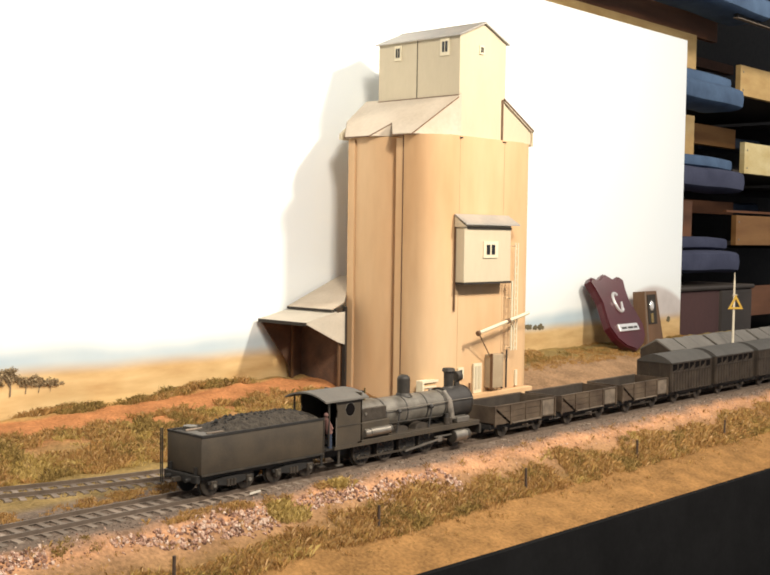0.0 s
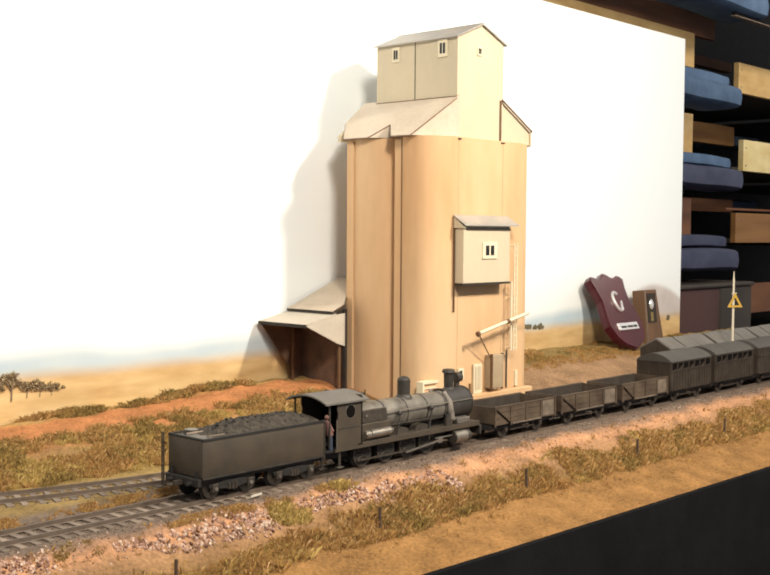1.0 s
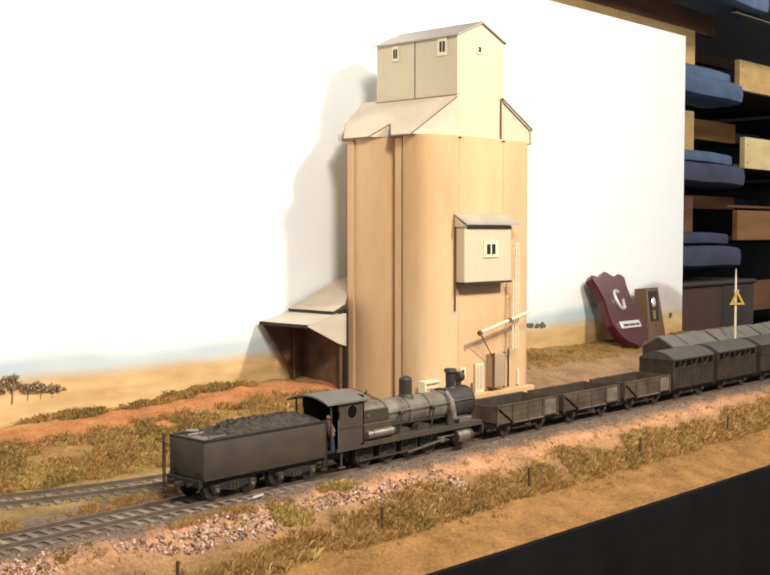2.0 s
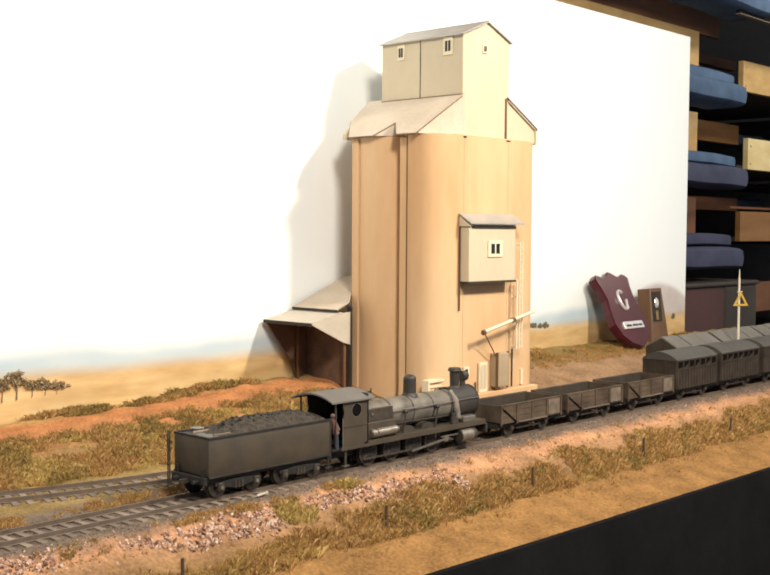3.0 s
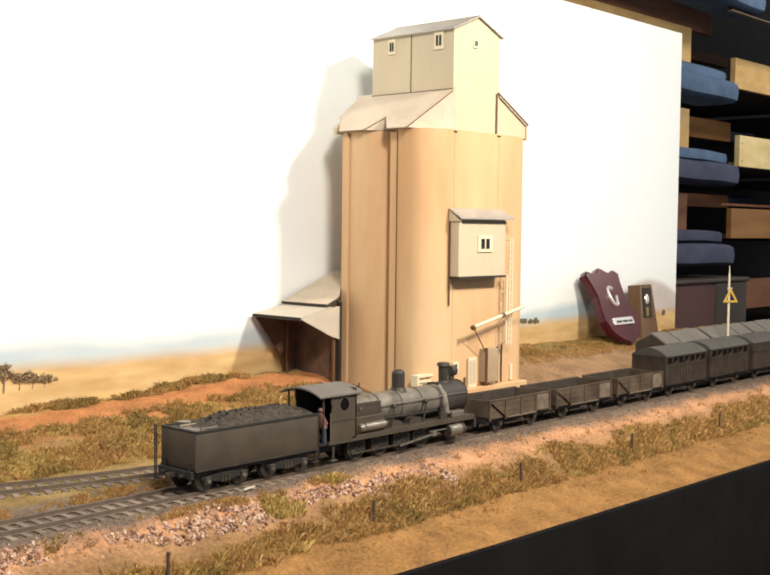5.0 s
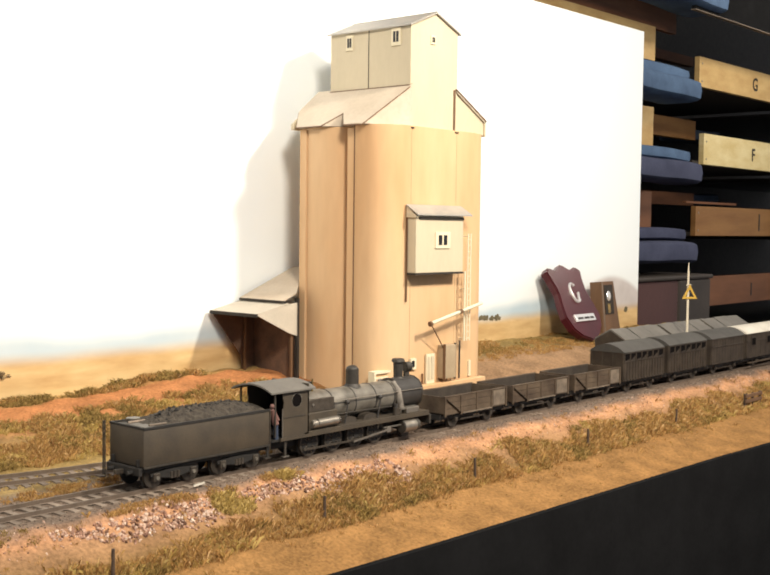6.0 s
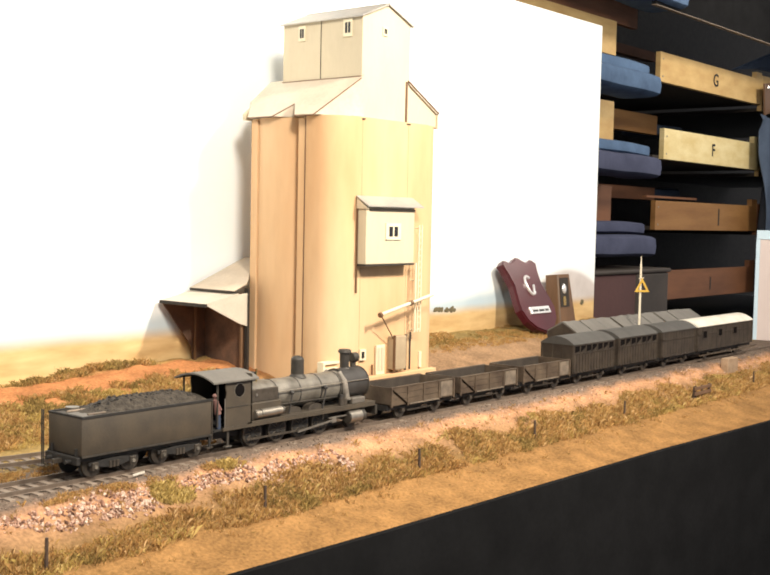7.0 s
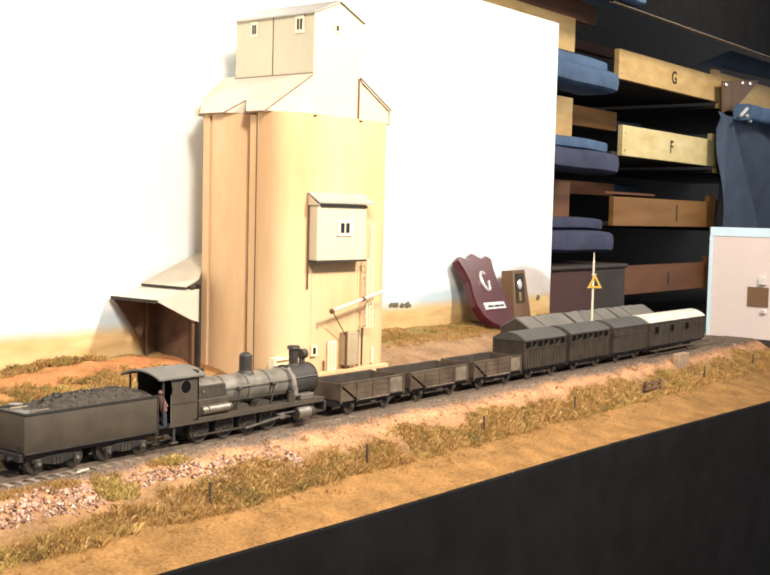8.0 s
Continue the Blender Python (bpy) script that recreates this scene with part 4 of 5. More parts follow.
def build_loco():
    e = thing("steam_locomotive", (0, 0, 0), "grimy black model steam goods locomotive standing on the track", "locomotive")
    m = MAIN_Y
    plate = 0.0200
    part("frame", box(0.585, 0.757, m - 0.0085, m + 0.0085, 0.009, plate - 0.001), M_FRAME, e)
    for side in (-1, 1):
        y = m + side * 0.0195
        part("running_board", box(0.612, 0.758, min(m + side * 0.008, y), max(m + side * 0.008, y), plate - 0.0014, plate, 0.0002), M_TEND, e)
        part("valance", box(0.588, 0.757, y - 0.0005, y + 0.0005, plate - 0.0036, plate - 0.0012), M_TEND, e)
    # boiler, firebox and smokebox
    bz, br = 0.0342, 0.0118
    part("boiler", tube((0.645, m, bz), (0.728, m, bz), br, 48), M_BOIL, e, smooth=True)
    part("firebox", prism([(m - 0.0142, plate), (m - 0.0142, bz), *[(m - 0.0142 * math.cos(a), bz + 0.0128 * math.sin(a)) for a in (0.4, 0.8, 1.2, 1.57, 1.94, 2.34, 2.74)], (m + 0.0142, bz), (m + 0.0142, plate)], "x", 0.612, 0.647), M_BOIL, e, smooth=True)
    for x in (0.651, 0.676, 0.700, 0.722):
        part("boiler_band", tube((x, m, bz), (x + 0.0010, m, bz), br + 0.0003, 48), M_SMOKE, e, smooth=True)
    sm = part("smokebox", tube((0.7275, m, bz), (0.7575, m, bz), br + 0.0014, 48, bevel=0.0006), M_SMOKE, e, smooth=True)
    for x in (0.7277, 0.7555):
        part("rivet_band", tube((x, m, bz), (x + 0.0014, m, bz), br + 0.0018, 48), M_LOCO, sm, smooth=True)
    part("smokebox_door", tube((0.7575, m, bz), (0.7600, m, bz), br - 0.0010, 40, r2=br - 0.0045), M_LOCO, sm, smooth=True)
    part("door_dart", tube((0.7600, m, bz), (0.7620, m, bz), 0.0012, 10), M_STEEL, sm)
    part("saddle", box(0.729, 0.752, m - 0.009, m + 0.009, plate - 0.001, bz - 0.009), M_LOCO, e)
    ch = part("chimney", tube((0.7400, m, bz + br - 0.001), (0.7400, m, 0.0600), 0.0038, 28, r2=0.0042), M_LOCO, e, smooth=True)
    part("chimney_cap", tube((0.7400, m, 0.0600), (0.7400, m, 0.0628), 0.0058, 28, r2=0.0050, bevel=0.0004), M_LOCO, ch, smooth=True)
    part("chimney_base", tube((0.7400, m, bz + br - 0.001), (0.7400, m, bz + br + 0.0020), 0.0056, 28, r2=0.0038), M_LOCO, ch, smooth=True)
    hl = part("headlamp", tube((0.7480, m, 0.0552), (0.7545, m, 0.0552), 0.0041, 24, bevel=0.0003), M_LOCO, e, smooth=True)
    part("lens", tube((0.7545, m, 0.0552), (0.7551, m, 0.0552), 0.0034, 24), M_SILVER, hl)
    part("lamp_bracket", box(0.7480, 0.7530, m - 0.0012, m + 0.0012, bz + br, 0.0525), M_LOCO, e)
    do = part("steam_dome", tube((0.6840, m, bz + br - 0.002), (0.6840, m, 0.0585), 0.0052, 32), M_LOCO, e, smooth=True)
    part("dome_top", ball((0.6840, m, 0.0585), 0.0052, None, 3, (1, 1, 0.70)), M_LOCO, do, smooth=True)
    part("dome_base", tube((0.6840, m, bz + br - 0.0015), (0.6840, m, bz + br + 0.0015), 0.0072, 32, r2=0.0052), M_LOCO, do, smooth=True)
    for side in (-1, 1):
        y = m + side * 0.0136
        part("handrail", tube((0.648, y, bz + 0.0040), (0.755, y, bz + 0.0040), 0.0004, 8), M_STEEL, e)
        tank = part("air_reservoir", tube((0.6212, m + side * 0.0172, 0.0245), (0.6510, m + side * 0.0170, 0.0248), 0.0032, 24, bevel=0.0005), M_STEEL, e, "bright metal air reservoir", smooth=True)
        for x in (0.6265, 0.6490):
            part("strap", tube((x, m + side * 0.0170, 0.0248), (x + 0.0009, m + side * 0.0170, 0.0248), 0.0034, 24), M_LOCO, tank)
        part("splasher", prism([(x, plate + 0.0048 * math.sqrt(max(0, 1 - ((x - 0.667) / 0.0085) ** 2))) for x in np.linspace(0.6585, 0.6755, 11)], "y", m + side * 0.0105 - 0.0035, m + side * 0.0105 + 0.0035), M_WHEEL, e)
        part("splasher", prism([(x, plate + 0.0048 * math.sqrt(max(0, 1 - ((x - 0.691) / 0.0085) ** 2))) for x in np.linspace(0.6825, 0.6995, 11)], "y", m + side * 0.0105 - 0.0035, m + side * 0.0105 + 0.0035), M_WHEEL, e)
        pipe = part("steam_pipe", tube((0.7262, m + side * 0.0062, bz + 0.0108), (0.7262, m + side * 0.0120, bz + 0.0045), 0.0024, 14), M_PALE, e, "pale lagged steam pipe", smooth=True)
        part("pipe_bend", ball((0.7262, m + side * 0.0120, bz + 0.0045), 0.0027, None, 2), M_PALE, pipe, smooth=True)
        part("pipe_leg", tube((0.7262, m + side * 0.0120, bz + 0.0045), (0.7280, m + side * 0.0140, plate + 0.0040), 0.0027, 14), M_PALE, pipe, smooth=True)
        part("pipe_flange", tube((0.7278, m + side * 0.0139, plate + 0.0046), (0.7280, m + side * 0.0140, plate + 0.0034), 0.0036, 14), M_BOIL, pipe)
        pump = part("air_pump", tube((0.7195, m + side * 0.0158, plate), (0.7195, m + side * 0.0158, plate + 0.0060), 0.0024, 18, bevel=0.0003), M_WHEEL, e, smooth=True)
        part("pump_head", tube((0.7195, m + side * 0.0158, plate + 0.0060), (0.7195, m + side * 0.0158, plate + 0.0090), 0.0017, 14), M_SMOKE, pump)
        part("lubricator", box(0.7215, 0.7245, m + side * 0.0165 - 0.0012, m + side * 0.0165 + 0.0012, plate, plate + 0.0052, 0.0004), M_WHEEL, e)
        part("valve_chest", box(0.7300, 0.7460, m + side * 0.0155 - 0.0030, m + side * 0.0155 + 0.0030, plate, plate + 0.0050, 0.0008), M_STEEL, e)
        cy = part("cylinder", tube((0.7240, m + side * 0.0175, 0.0098), (0.7440, m + side * 0.0175, 0.0098), 0.0049, 28, bevel=0.0004), M_LOCO, e, smooth=True)
        part("cylinder_cover", tube((0.7250, m + side * 0.0175, 0.0098), (0.7395, m + side * 0.0175, 0.0098), 0.0051, 28), M_STEEL, cy, smooth=True)
        part("slide_bar", box(0.7030, 0.7240, m + side * 0.0172 - 0.0007, m + side * 0.0172 + 0.0007, 0.0112, 0.0122), M_STEEL, e)
        part("crosshead", box(0.7060, 0.7110, m + side * 0.0172 - 0.0012, m + side * 0.0172 + 0.0012, 0.0075, 0.0120, 0.0003), M_STEEL, e)
        part("connecting_rod", slab([(0.6670, m + side * 0.0180 - 0.0005, 0.0062), (0.6670, m + side * 0.0180 + 0.0005, 0.0062), (0.7080, m + side * 0.0180 + 0.0005, 0.0105), (0.7080, m + side * 0.0180 - 0.0005, 0.0105)], 0.0014), M_STEEL, e)
        part("coupling_rod", box(0.6150, 0.6960, m + side * 0.0160 - 0.0005, m + side * 0.0160 + 0.0005, 0.0055, 0.0068), M_WHEEL, e)
        part("cab_step", box(0.5905, 0.5965, m + side * 0.0185 - 0.0015, m + side * 0.0185 + 0.0015, 0.0045, 0.0052), M_STEEL, e)
        part("step_hanger", box(0.5925, 0.5945, m + side * 0.0185 - 0.0004, m + side * 0.0185 + 0.0004, 0.005, 0.0170), M_LOCO, e)
        part("sand_pipe", tube((0.700, m + side * 0.0150, plate - 0.002), (0.6990, m + side * 0.0125, 0.003), 0.0005, 6), M_STEEL, e)
    for x, r in ((0.6640, 0.0009), (0.7020, 0.0011)):
        part("clack_valve", tube((x, m - 0.0128, bz + 0.003), (x, m - 0.0150, bz + 0.001), r + 0.0006, 10), M_SMOKE, e)
        part("feed_pipe", tube((x, m - 0.0146, bz + 0.001), (x - 0.004, m - 0.0150, plate), r * 0.6, 8), M_SMOKE, e)
    part("firebox_panel", box(0.6180, 0.6480, m - 0.0152, m - 0.0120, 0.0330, 0.0425, 0.0004), M_WHEEL, e)
    part("firebox_skirt", box(0.6160, 0.6500, m - 0.0168, m - 0.0130, plate, 0.0330, 0.0008), M_TEND, e)
    part("washout_plug", tube((0.6250, m - 0.0152, 0.0385), (0.6250, m - 0.0158, 0.0385), 0.0011, 10), M_STEEL, e)
    part("reach_rod", tube((0.6500, m - 0.0150, 0.0285), (0.7150, m - 0.0150, 0.0275), 0.0005, 6), M_LOCO, e)
    part("lamp_iron", box(0.7480, 0.7488, m - 0.0100, m - 0.0085, plate, plate + 0.0045), M_LOCO, e)
    wheelsets(e, (0.6230, 0.6490, 0.6740, 0.6970), 0.0098, m, 10)
    # dark box added between the wheels to stand for the shade there
    part("wheel_shade_box", box(0.6180, 0.7160, m - 0.0088, m + 0.0088, 0.0035, 0.0120), M_FRAME, e)
    wheelsets(e, (0.7340,), 0.0062, m)
    # cab
    cx0, cx1, cz = 0.5830, 0.6165, 0.0530
    cab = part("cab_front", box(cx1 - 0.0012, cx1, m - 0.0195, m + 0.0195, plate - 0.003, cz + 0.0030), M_TEND, e)
    for side in (-1, 1):
        y = m + side * 0.0195
        a, b = min(y, y - side * 0.0009), max(y, y - side * 0.0009)
        cs = part("cab_side", prism([(0.5905, plate - 0.0035), (cx1, plate - 0.0035), (cx1, cz), (0.5905, cz), (0.5905, 0.0470), (0.5915, 0.0440), (0.5905, 0.0380)], "y", a, b), M_TEND, e)
        win = part("cab_window", tube((0.6040, y + side * 0.0002, 0.0448), (0.6040, y - side * 0.0008, 0.0448), 0.0048, 24), M_VOID, cs)
        part("window_rim", tube((0.6040, y + side * 0.0001, 0.0448), (0.6040, y - side * 0.0004, 0.0448), 0.0052, 24), M_BOIL, cs)
        part("grab_rail", tube((0.5898, y, 0.0180), (0.5898, y, 0.0400), 0.0004, 8), M_STEEL, e)
        part("roof_pillar", box(cx0, cx0 + 0.0010, y - side * 0.0012 - 0.0006, y - side * 0.0012 + 0.0006, plate, cz), M_LOCO, e)
    part("cab_band", box(0.5905, cx1, m - 0.0198, m - 0.0194, 0.0328, 0.0335), M_LOCO, e)
    # black sheet that paints the shade inside the cab
    part("cab_shade_sheet", box(cx1 - 0.006, cx1 - 0.0050, m - 0.0180, m + 0.0180, plate, cz), M_VOID, e)
    part("cab_floor", box(0.5800, cx1, m - 0.0185, m + 0.0185, plate - 0.0035, plate - 0.0020), M_FRAME, e)
    pts = roof_curve(0.0200, cz - 0.0002, 0.0050, 0.0016, 14)
    part("cab_roof", prism([(m + u, v) for u, v in pts] + [(m + u, v - 0.0012) for u, v in pts[::-1]], "x", 0.5770, 0.6215), M_TARP, e, "grey curved cab roof", smooth=True)
    part("safety_valve", tube((0.6350, m, bz + 0.012), (0.6350, m, 0.0535), 0.0026, 12), M_LOCO, e)
    part("whistle", tube((0.6362, m - 0.003, bz + 0.012), (0.6362, m - 0.003, 0.0560), 0.0007, 8), M_BRASS, e)
    part("buffer_beam", box(0.7585, 0.7610, m - 0.0190, m + 0.0190, 0.0085, 0.0165, 0.0004), M_LOCO, e)
    for y in (-0.0105, 0.0105):
        part("buffer", tube((0.7610, m + y, 0.0118), (0.7650, m + y, 0.0118), 0.0022, 14), M_FRAME, e)
    part("coupler", box(0.7610, 0.7690, m - 0.0015, m + 0.0015, 0.0095, 0.0125, 0.0003), M_FRAME, e)
    part("drawbar", box(0.5770, 0.5880, m - 0.0015, m + 0.0015, 0.0120, 0.0135), M_FRAME, e)
    # a painted miniature figure leaning in the cab doorway, one plain shape
    bm = tube((0.5868, m - 0.0160, 0.0165), (0.5862, m - 0.0160, 0.0290), 0.0019, 12)
    tube((0.5862, m - 0.0160, 0.0290), (0.5830, m - 0.0165, 0.0400), 0.0026, 12, 0.0021, bm=bm)
    tube((0.5838, m - 0.0175, 0.0380), (0.5868, m - 0.0185, 0.0320), 0.0010, 8, bm=bm)
    ball((0.5822, m - 0.0168, 0.0425), 0.0018, bm, 2)
    for f in bm.faces:
        f.material_index = 1 if f.calc_center_median().z < 0.0295 else 0
    man = part("miniature_figure", bm, M_FIG, smooth=True)
    man.data.materials.append(M_DENIM)
    tagged(man, "tiny painted figure leaning in the locomotive cab doorway", "figurine")


build_track("main_track", "weathered main track with worn sleepers in fine ballast", lambda x: MAIN_Y, 0.20, 1.66)
build_track("siding_track", "rusty siding track curving away from the main track", siding, 0.20, 1.66)
build_tender()
build_loco()
open_wagon(0.7780, 0.8680, MAIN_Y, 0.0282, "weathered brown-grey open goods wagon, empty, next to the locomotive")
open_wagon(0.8775, 0.9725, MAIN_Y, 0.0280, "weathered brown-grey open goods wagon with diagonal braces, empty")
open_wagon(0.9830, 1.0730, MAIN_Y, 0.0285, "weathered brown-grey open goods wagon, coupled before the vans")
covered_van(1.0800, 1.1680, MAIN_Y, 0.0436, "dark brown slatted stock van with open top bays", M_VANROOF)
covered_van(1.1800, 1.2730, MAIN_Y, 0.0440, "dark brown slatted stock van in the middle of the train", M_VANROOF)
covered_van(1.2870, 1.3790, MAIN_Y, 0.0438, "plain dark grey covered goods van", M_VANROOF, slats=False)
covered_van(1.3860, 1.5620, MAIN_Y, 0.0440, "grey brake van with a white roof at the train's end", M_WHITE, slats=False, name="brake_van", windows=3)
for x in (1.192, 1.3085, 1.425):
    sheeted_wagon(x, x + 0.108, SIDE_Y, "dark goods wagon under a grey ridged tarpaulin on the siding")


# ---- awards and sign ----
def build_shield():
    s = thing("award_shield", (0, 0, 0), "maroon lacquered award shield with silver emblem, leaning on the backdrop", "shield")
    pts = [(-0.043, 0.098), (-0.033, 0.104), (-0.020, 0.099), (-0.010, 0.103), (0.0, 0.108), (0.010, 0.103), (0.020, 0.099), (0.033, 0.104), (0.043, 0.098),
           (0.038, 0.085), (0.035, 0.068), (0.040, 0.050), (0.043, 0.034), (0.036, 0.018), (0.022, 0.007), (0.0, 0.0), (-0.022, 0.007), (-0.036, 0.018), (-0.043, 0.034), (-0.040, 0.050), (-0.035, 0.068), (-0.038, 0.085)]
    place = pose(1.366, 0.926, 0.0165, -29, 0, 0) @ Matrix.Diagonal((1, 1.6, 1.07, 1))

    def put(bm, name, material, label=""):
        bm.transform(place)
        return part(name, bm, material, s, label)
    bm = prism(pts, "y", -0.007, 0.0)
    bmesh.ops.bevel(bm, geom=[e for e in bm.edges if all(abs(v.co.y + 0.007) < 1e-5 for v in e.verts)], offset=0.0015, segments=2, affect="EDGES")
    put(bm, "board", M_SHIELD)
    # emblem: plain looping shapes in silver
    bm = bmesh.new()
    ring = [(0.0085 * math.cos(a), 0.066 + 0.013 * math.sin(a)) for a in np.linspace(0.9, 5.4, 12)]
    for p, q in zip(ring, ring[1:]):
        tube((p[0], -0.0076, p[1]), (q[0], -0.0076, q[1]), 0.0018, 8, bm=bm)
    put(bm, "emblem", M_SILVER, "silver emblem")
    put(tube((0.003, -0.0076, 0.054), (0.009, -0.0076, 0.066), 0.0016, 8), "emblem", M_SILVER)
    plate = put(box(-0.026, 0.024, -0.0084, -0.0068, 0.026, 0.036, 0.0005), "name_plate", M_SILVER, "silver plate with unreadable writing")
    for k, (a, b) in enumerate(((-0.020, -0.008), (-0.004, 0.008), (0.011, 0.019))):
        put(box(a, b, -0.0088, -0.0082, 0.029, 0.0315), "writing_bar", M_INK)
    put(box(-0.010, 0.010, 0.0, 0.004, 0.02, 0.09), "strut", M_GAP)


def build_plaque():
    s = thing("award_plaque", (0, 0, 0), "brown wooden plaque with a brass plate, standing by the shield", "plaque")
    place = pose(1.460, 0.951, 0.020, -6, 0, 0)

    def put(bm, name, material, label=""):
        bm.transform(place)
        return part(name, bm, material, s, label)
    put(prism([(-0.020, 0.0), (0.030, 0.0), (0.018, 0.077), (-0.015, 0.077)], "y", -0.005, 0.014), "board", M_WALNUT)
    put(box(-0.0150, -0.0128, -0.0056, -0.0048, 0.004, 0.076), "edge_strip", M_SLEEP)
    put(box(-0.010, 0.013, -0.0062, -0.005, 0.030, 0.072), "brass_plate", M_GAP, "dark recessed plate")
    put(ball((0.0, -0.0064, 0.056), 0.0068, None, 2, (0.8, 0.35, 1.1)), "medallion", M_SILVER, "bright medallion")
    put(box(-0.004, 0.003, -0.0068, -0.006, 0.032, 0.045), "writing_bar", M_BRASS)


def build_sign():
    s = thing("crossing_sign", (0, 0, 0), "white pole with a yellow triangular sign between the tracks", "sign")
    x, y = 1.325, 0.7615
    part("pole", tube((x, y, -0.005), (x, y, 0.122), 0.0017, 12, r2=0.0012), M_POLE, s)
    part("finial", tube((x, y, 0.122), (x, y, 0.132), 0.0009, 10, r2=0.0004), M_POLE, s)
    tri = [(-0.010, 0.0), (0.010, 0.0), (0.0, 0.0175)]
    hole = [(-0.0058, 0.0024), (0.0058, 0.0024), (0.0, 0.0125)]
    bm = bmesh.new()
    for i in range(3):
        j = (i + 1) % 3
        prism([tri[i], tri[j], hole[j], hole[i]], "y", -0.0006, 0.0006, bm)
    bm.transform(pose(x, y - 0.0022, 0.0875, 0, 0, -35))
    part("triangle", bm, M_YELLOW, s, "yellow triangle outline")
    part("cross_arm", tube((x - 0.006, y - 0.001, 0.1045), (x + 0.006, y - 0.001, 0.1045), 0.0007, 8), M_POLE, s)


build_shield()
build_plaque()
build_sign()


# ---- fence, trees, loose things ----
def build_fence():
    f = thing("fence", (0, 0, 0), "row of thin dark timber fence posts in dry grass", "fence")
    rnd = random.Random(3)
    x = 0.406 - 0.172 * 3
    while x < 1.76:
        z = height(x, 0.658)
        bm = tube((0, 0, -0.003), (rnd.uniform(-0.0009, 0.0009), 0, 0.0190), 0.0012, 8, r2=0.0010)
        p = part("post", bm, M_POST, f)
        p.location = (x, 0.658, z)
        x += 0.1722


def tufts(name, label, count, region, material, lo, hi, seed, keep=lambda x, y: True, width=0.00024):
    """Dry grass: many small sprays of fine blades, taller where they clump and thin between."""
    rnd = random.Random(seed)
    verts, faces = [], []
    made = 0
    for _ in range(count * 6):
        if made >= count:
            break
        x, y = rnd.uniform(region[0], region[1]), rnd.uniform(region[2], region[3])
        if not keep(x, y):
            continue
        clump = noise.noise(Vector((x * 75, y * 95, seed * 0.7))) + 0.5 * noise.noise(Vector((x * 170, y * 190, seed)))
        if clump < rnd.uniform(-0.55, -0.05):
            continue
        made += 1
        z = height(x, y) - 0.0006
        size = rnd.uniform(lo, hi) * (0.72 + 0.55 * max(0.0, min(1.0, clump + 0.3)))
        for _ in range(rnd.randint(9, 15)):
            a, lean, h = rnd.uniform(0, math.tau), rnd.uniform(0.05, 0.85) ** 1.3, size * rnd.uniform(0.35, 1.0)
            dx, dy = math.cos(a), math.sin(a)
            bx, by = x + rnd.gauss(0, size * 0.28), y + rnd.gauss(0, size * 0.28)
            w = width * rnd.uniform(0.6, 1.4)
            i = len(verts)
            verts += [(bx - dy * w, by + dx * w, z), (bx + dy * w, by - dx * w, z), (bx + dx * lean * h * 0.45, by + dy * lean * h * 0.45, z + h * 0.65),
                      (bx + dx * lean * h, by + dy * lean * h, z + h * (1 - 0.35 * lean))]
            faces += [(i, i + 1, i + 2), (i + 2, i + 1, i + 3)]
    ob = mesh_of(name, verts, faces, material)
    return tagged(ob, label, "grass", kind="stuff")


def patch(scale, cut, seed):
    return lambda x, y: noise.noise(Vector((x * scale, y * scale, seed))) > cut


def rocks(name, label, count, region, material, lo, hi, seed, keep=lambda x, y: True, sink=0.3):
    """Broken stones: each a squashed, twisted six-cornered lump."""
    rnd = random.Random(seed)
    base = [Vector(v) for v in ((1, 0, 0), (-1, 0, 0), (0, 1, 0), (0, -1, 0), (0, 0, 1), (0, 0, -1), (0.6, 0.6, 0.5), (-0.6, 0.5, 0.6))]
    quads = [(0, 6, 4), (6, 2, 4), (2, 7, 4), (7, 1, 4), (1, 3, 4), (3, 0, 4), (0, 3, 5), (3, 1, 5), (1, 2, 5), (2, 0, 5), (0, 2, 6), (1, 7, 2)]
    verts, faces = [], []
    made = 0
    for _ in range(count * 6):
        if made >= count:
            break
        x, y = rnd.uniform(region[0], region[1]), rnd.uniform(region[2], region[3])
        if not keep(x, y):
            continue
        made += 1
        r = rnd.uniform(lo, hi)
        m = pose(x, y, height(x, y) + r * sink, rnd.uniform(0, 360), rnd.uniform(0, 360), rnd.uniform(0, 360)) @ Matrix.Diagonal((r * rnd.uniform(0.6, 1.2), r * rnd.uniform(0.6, 1), r * rnd.uniform(0.5, 0.9), 1))
        i = len(verts)
        verts += [tuple(m @ v) for v in base]
        faces += [tuple(i + k for k in q) for q in quads]
    ob = mesh_of(name, verts, faces, material)
    return tagged(ob, label, "stones", kind="stuff")


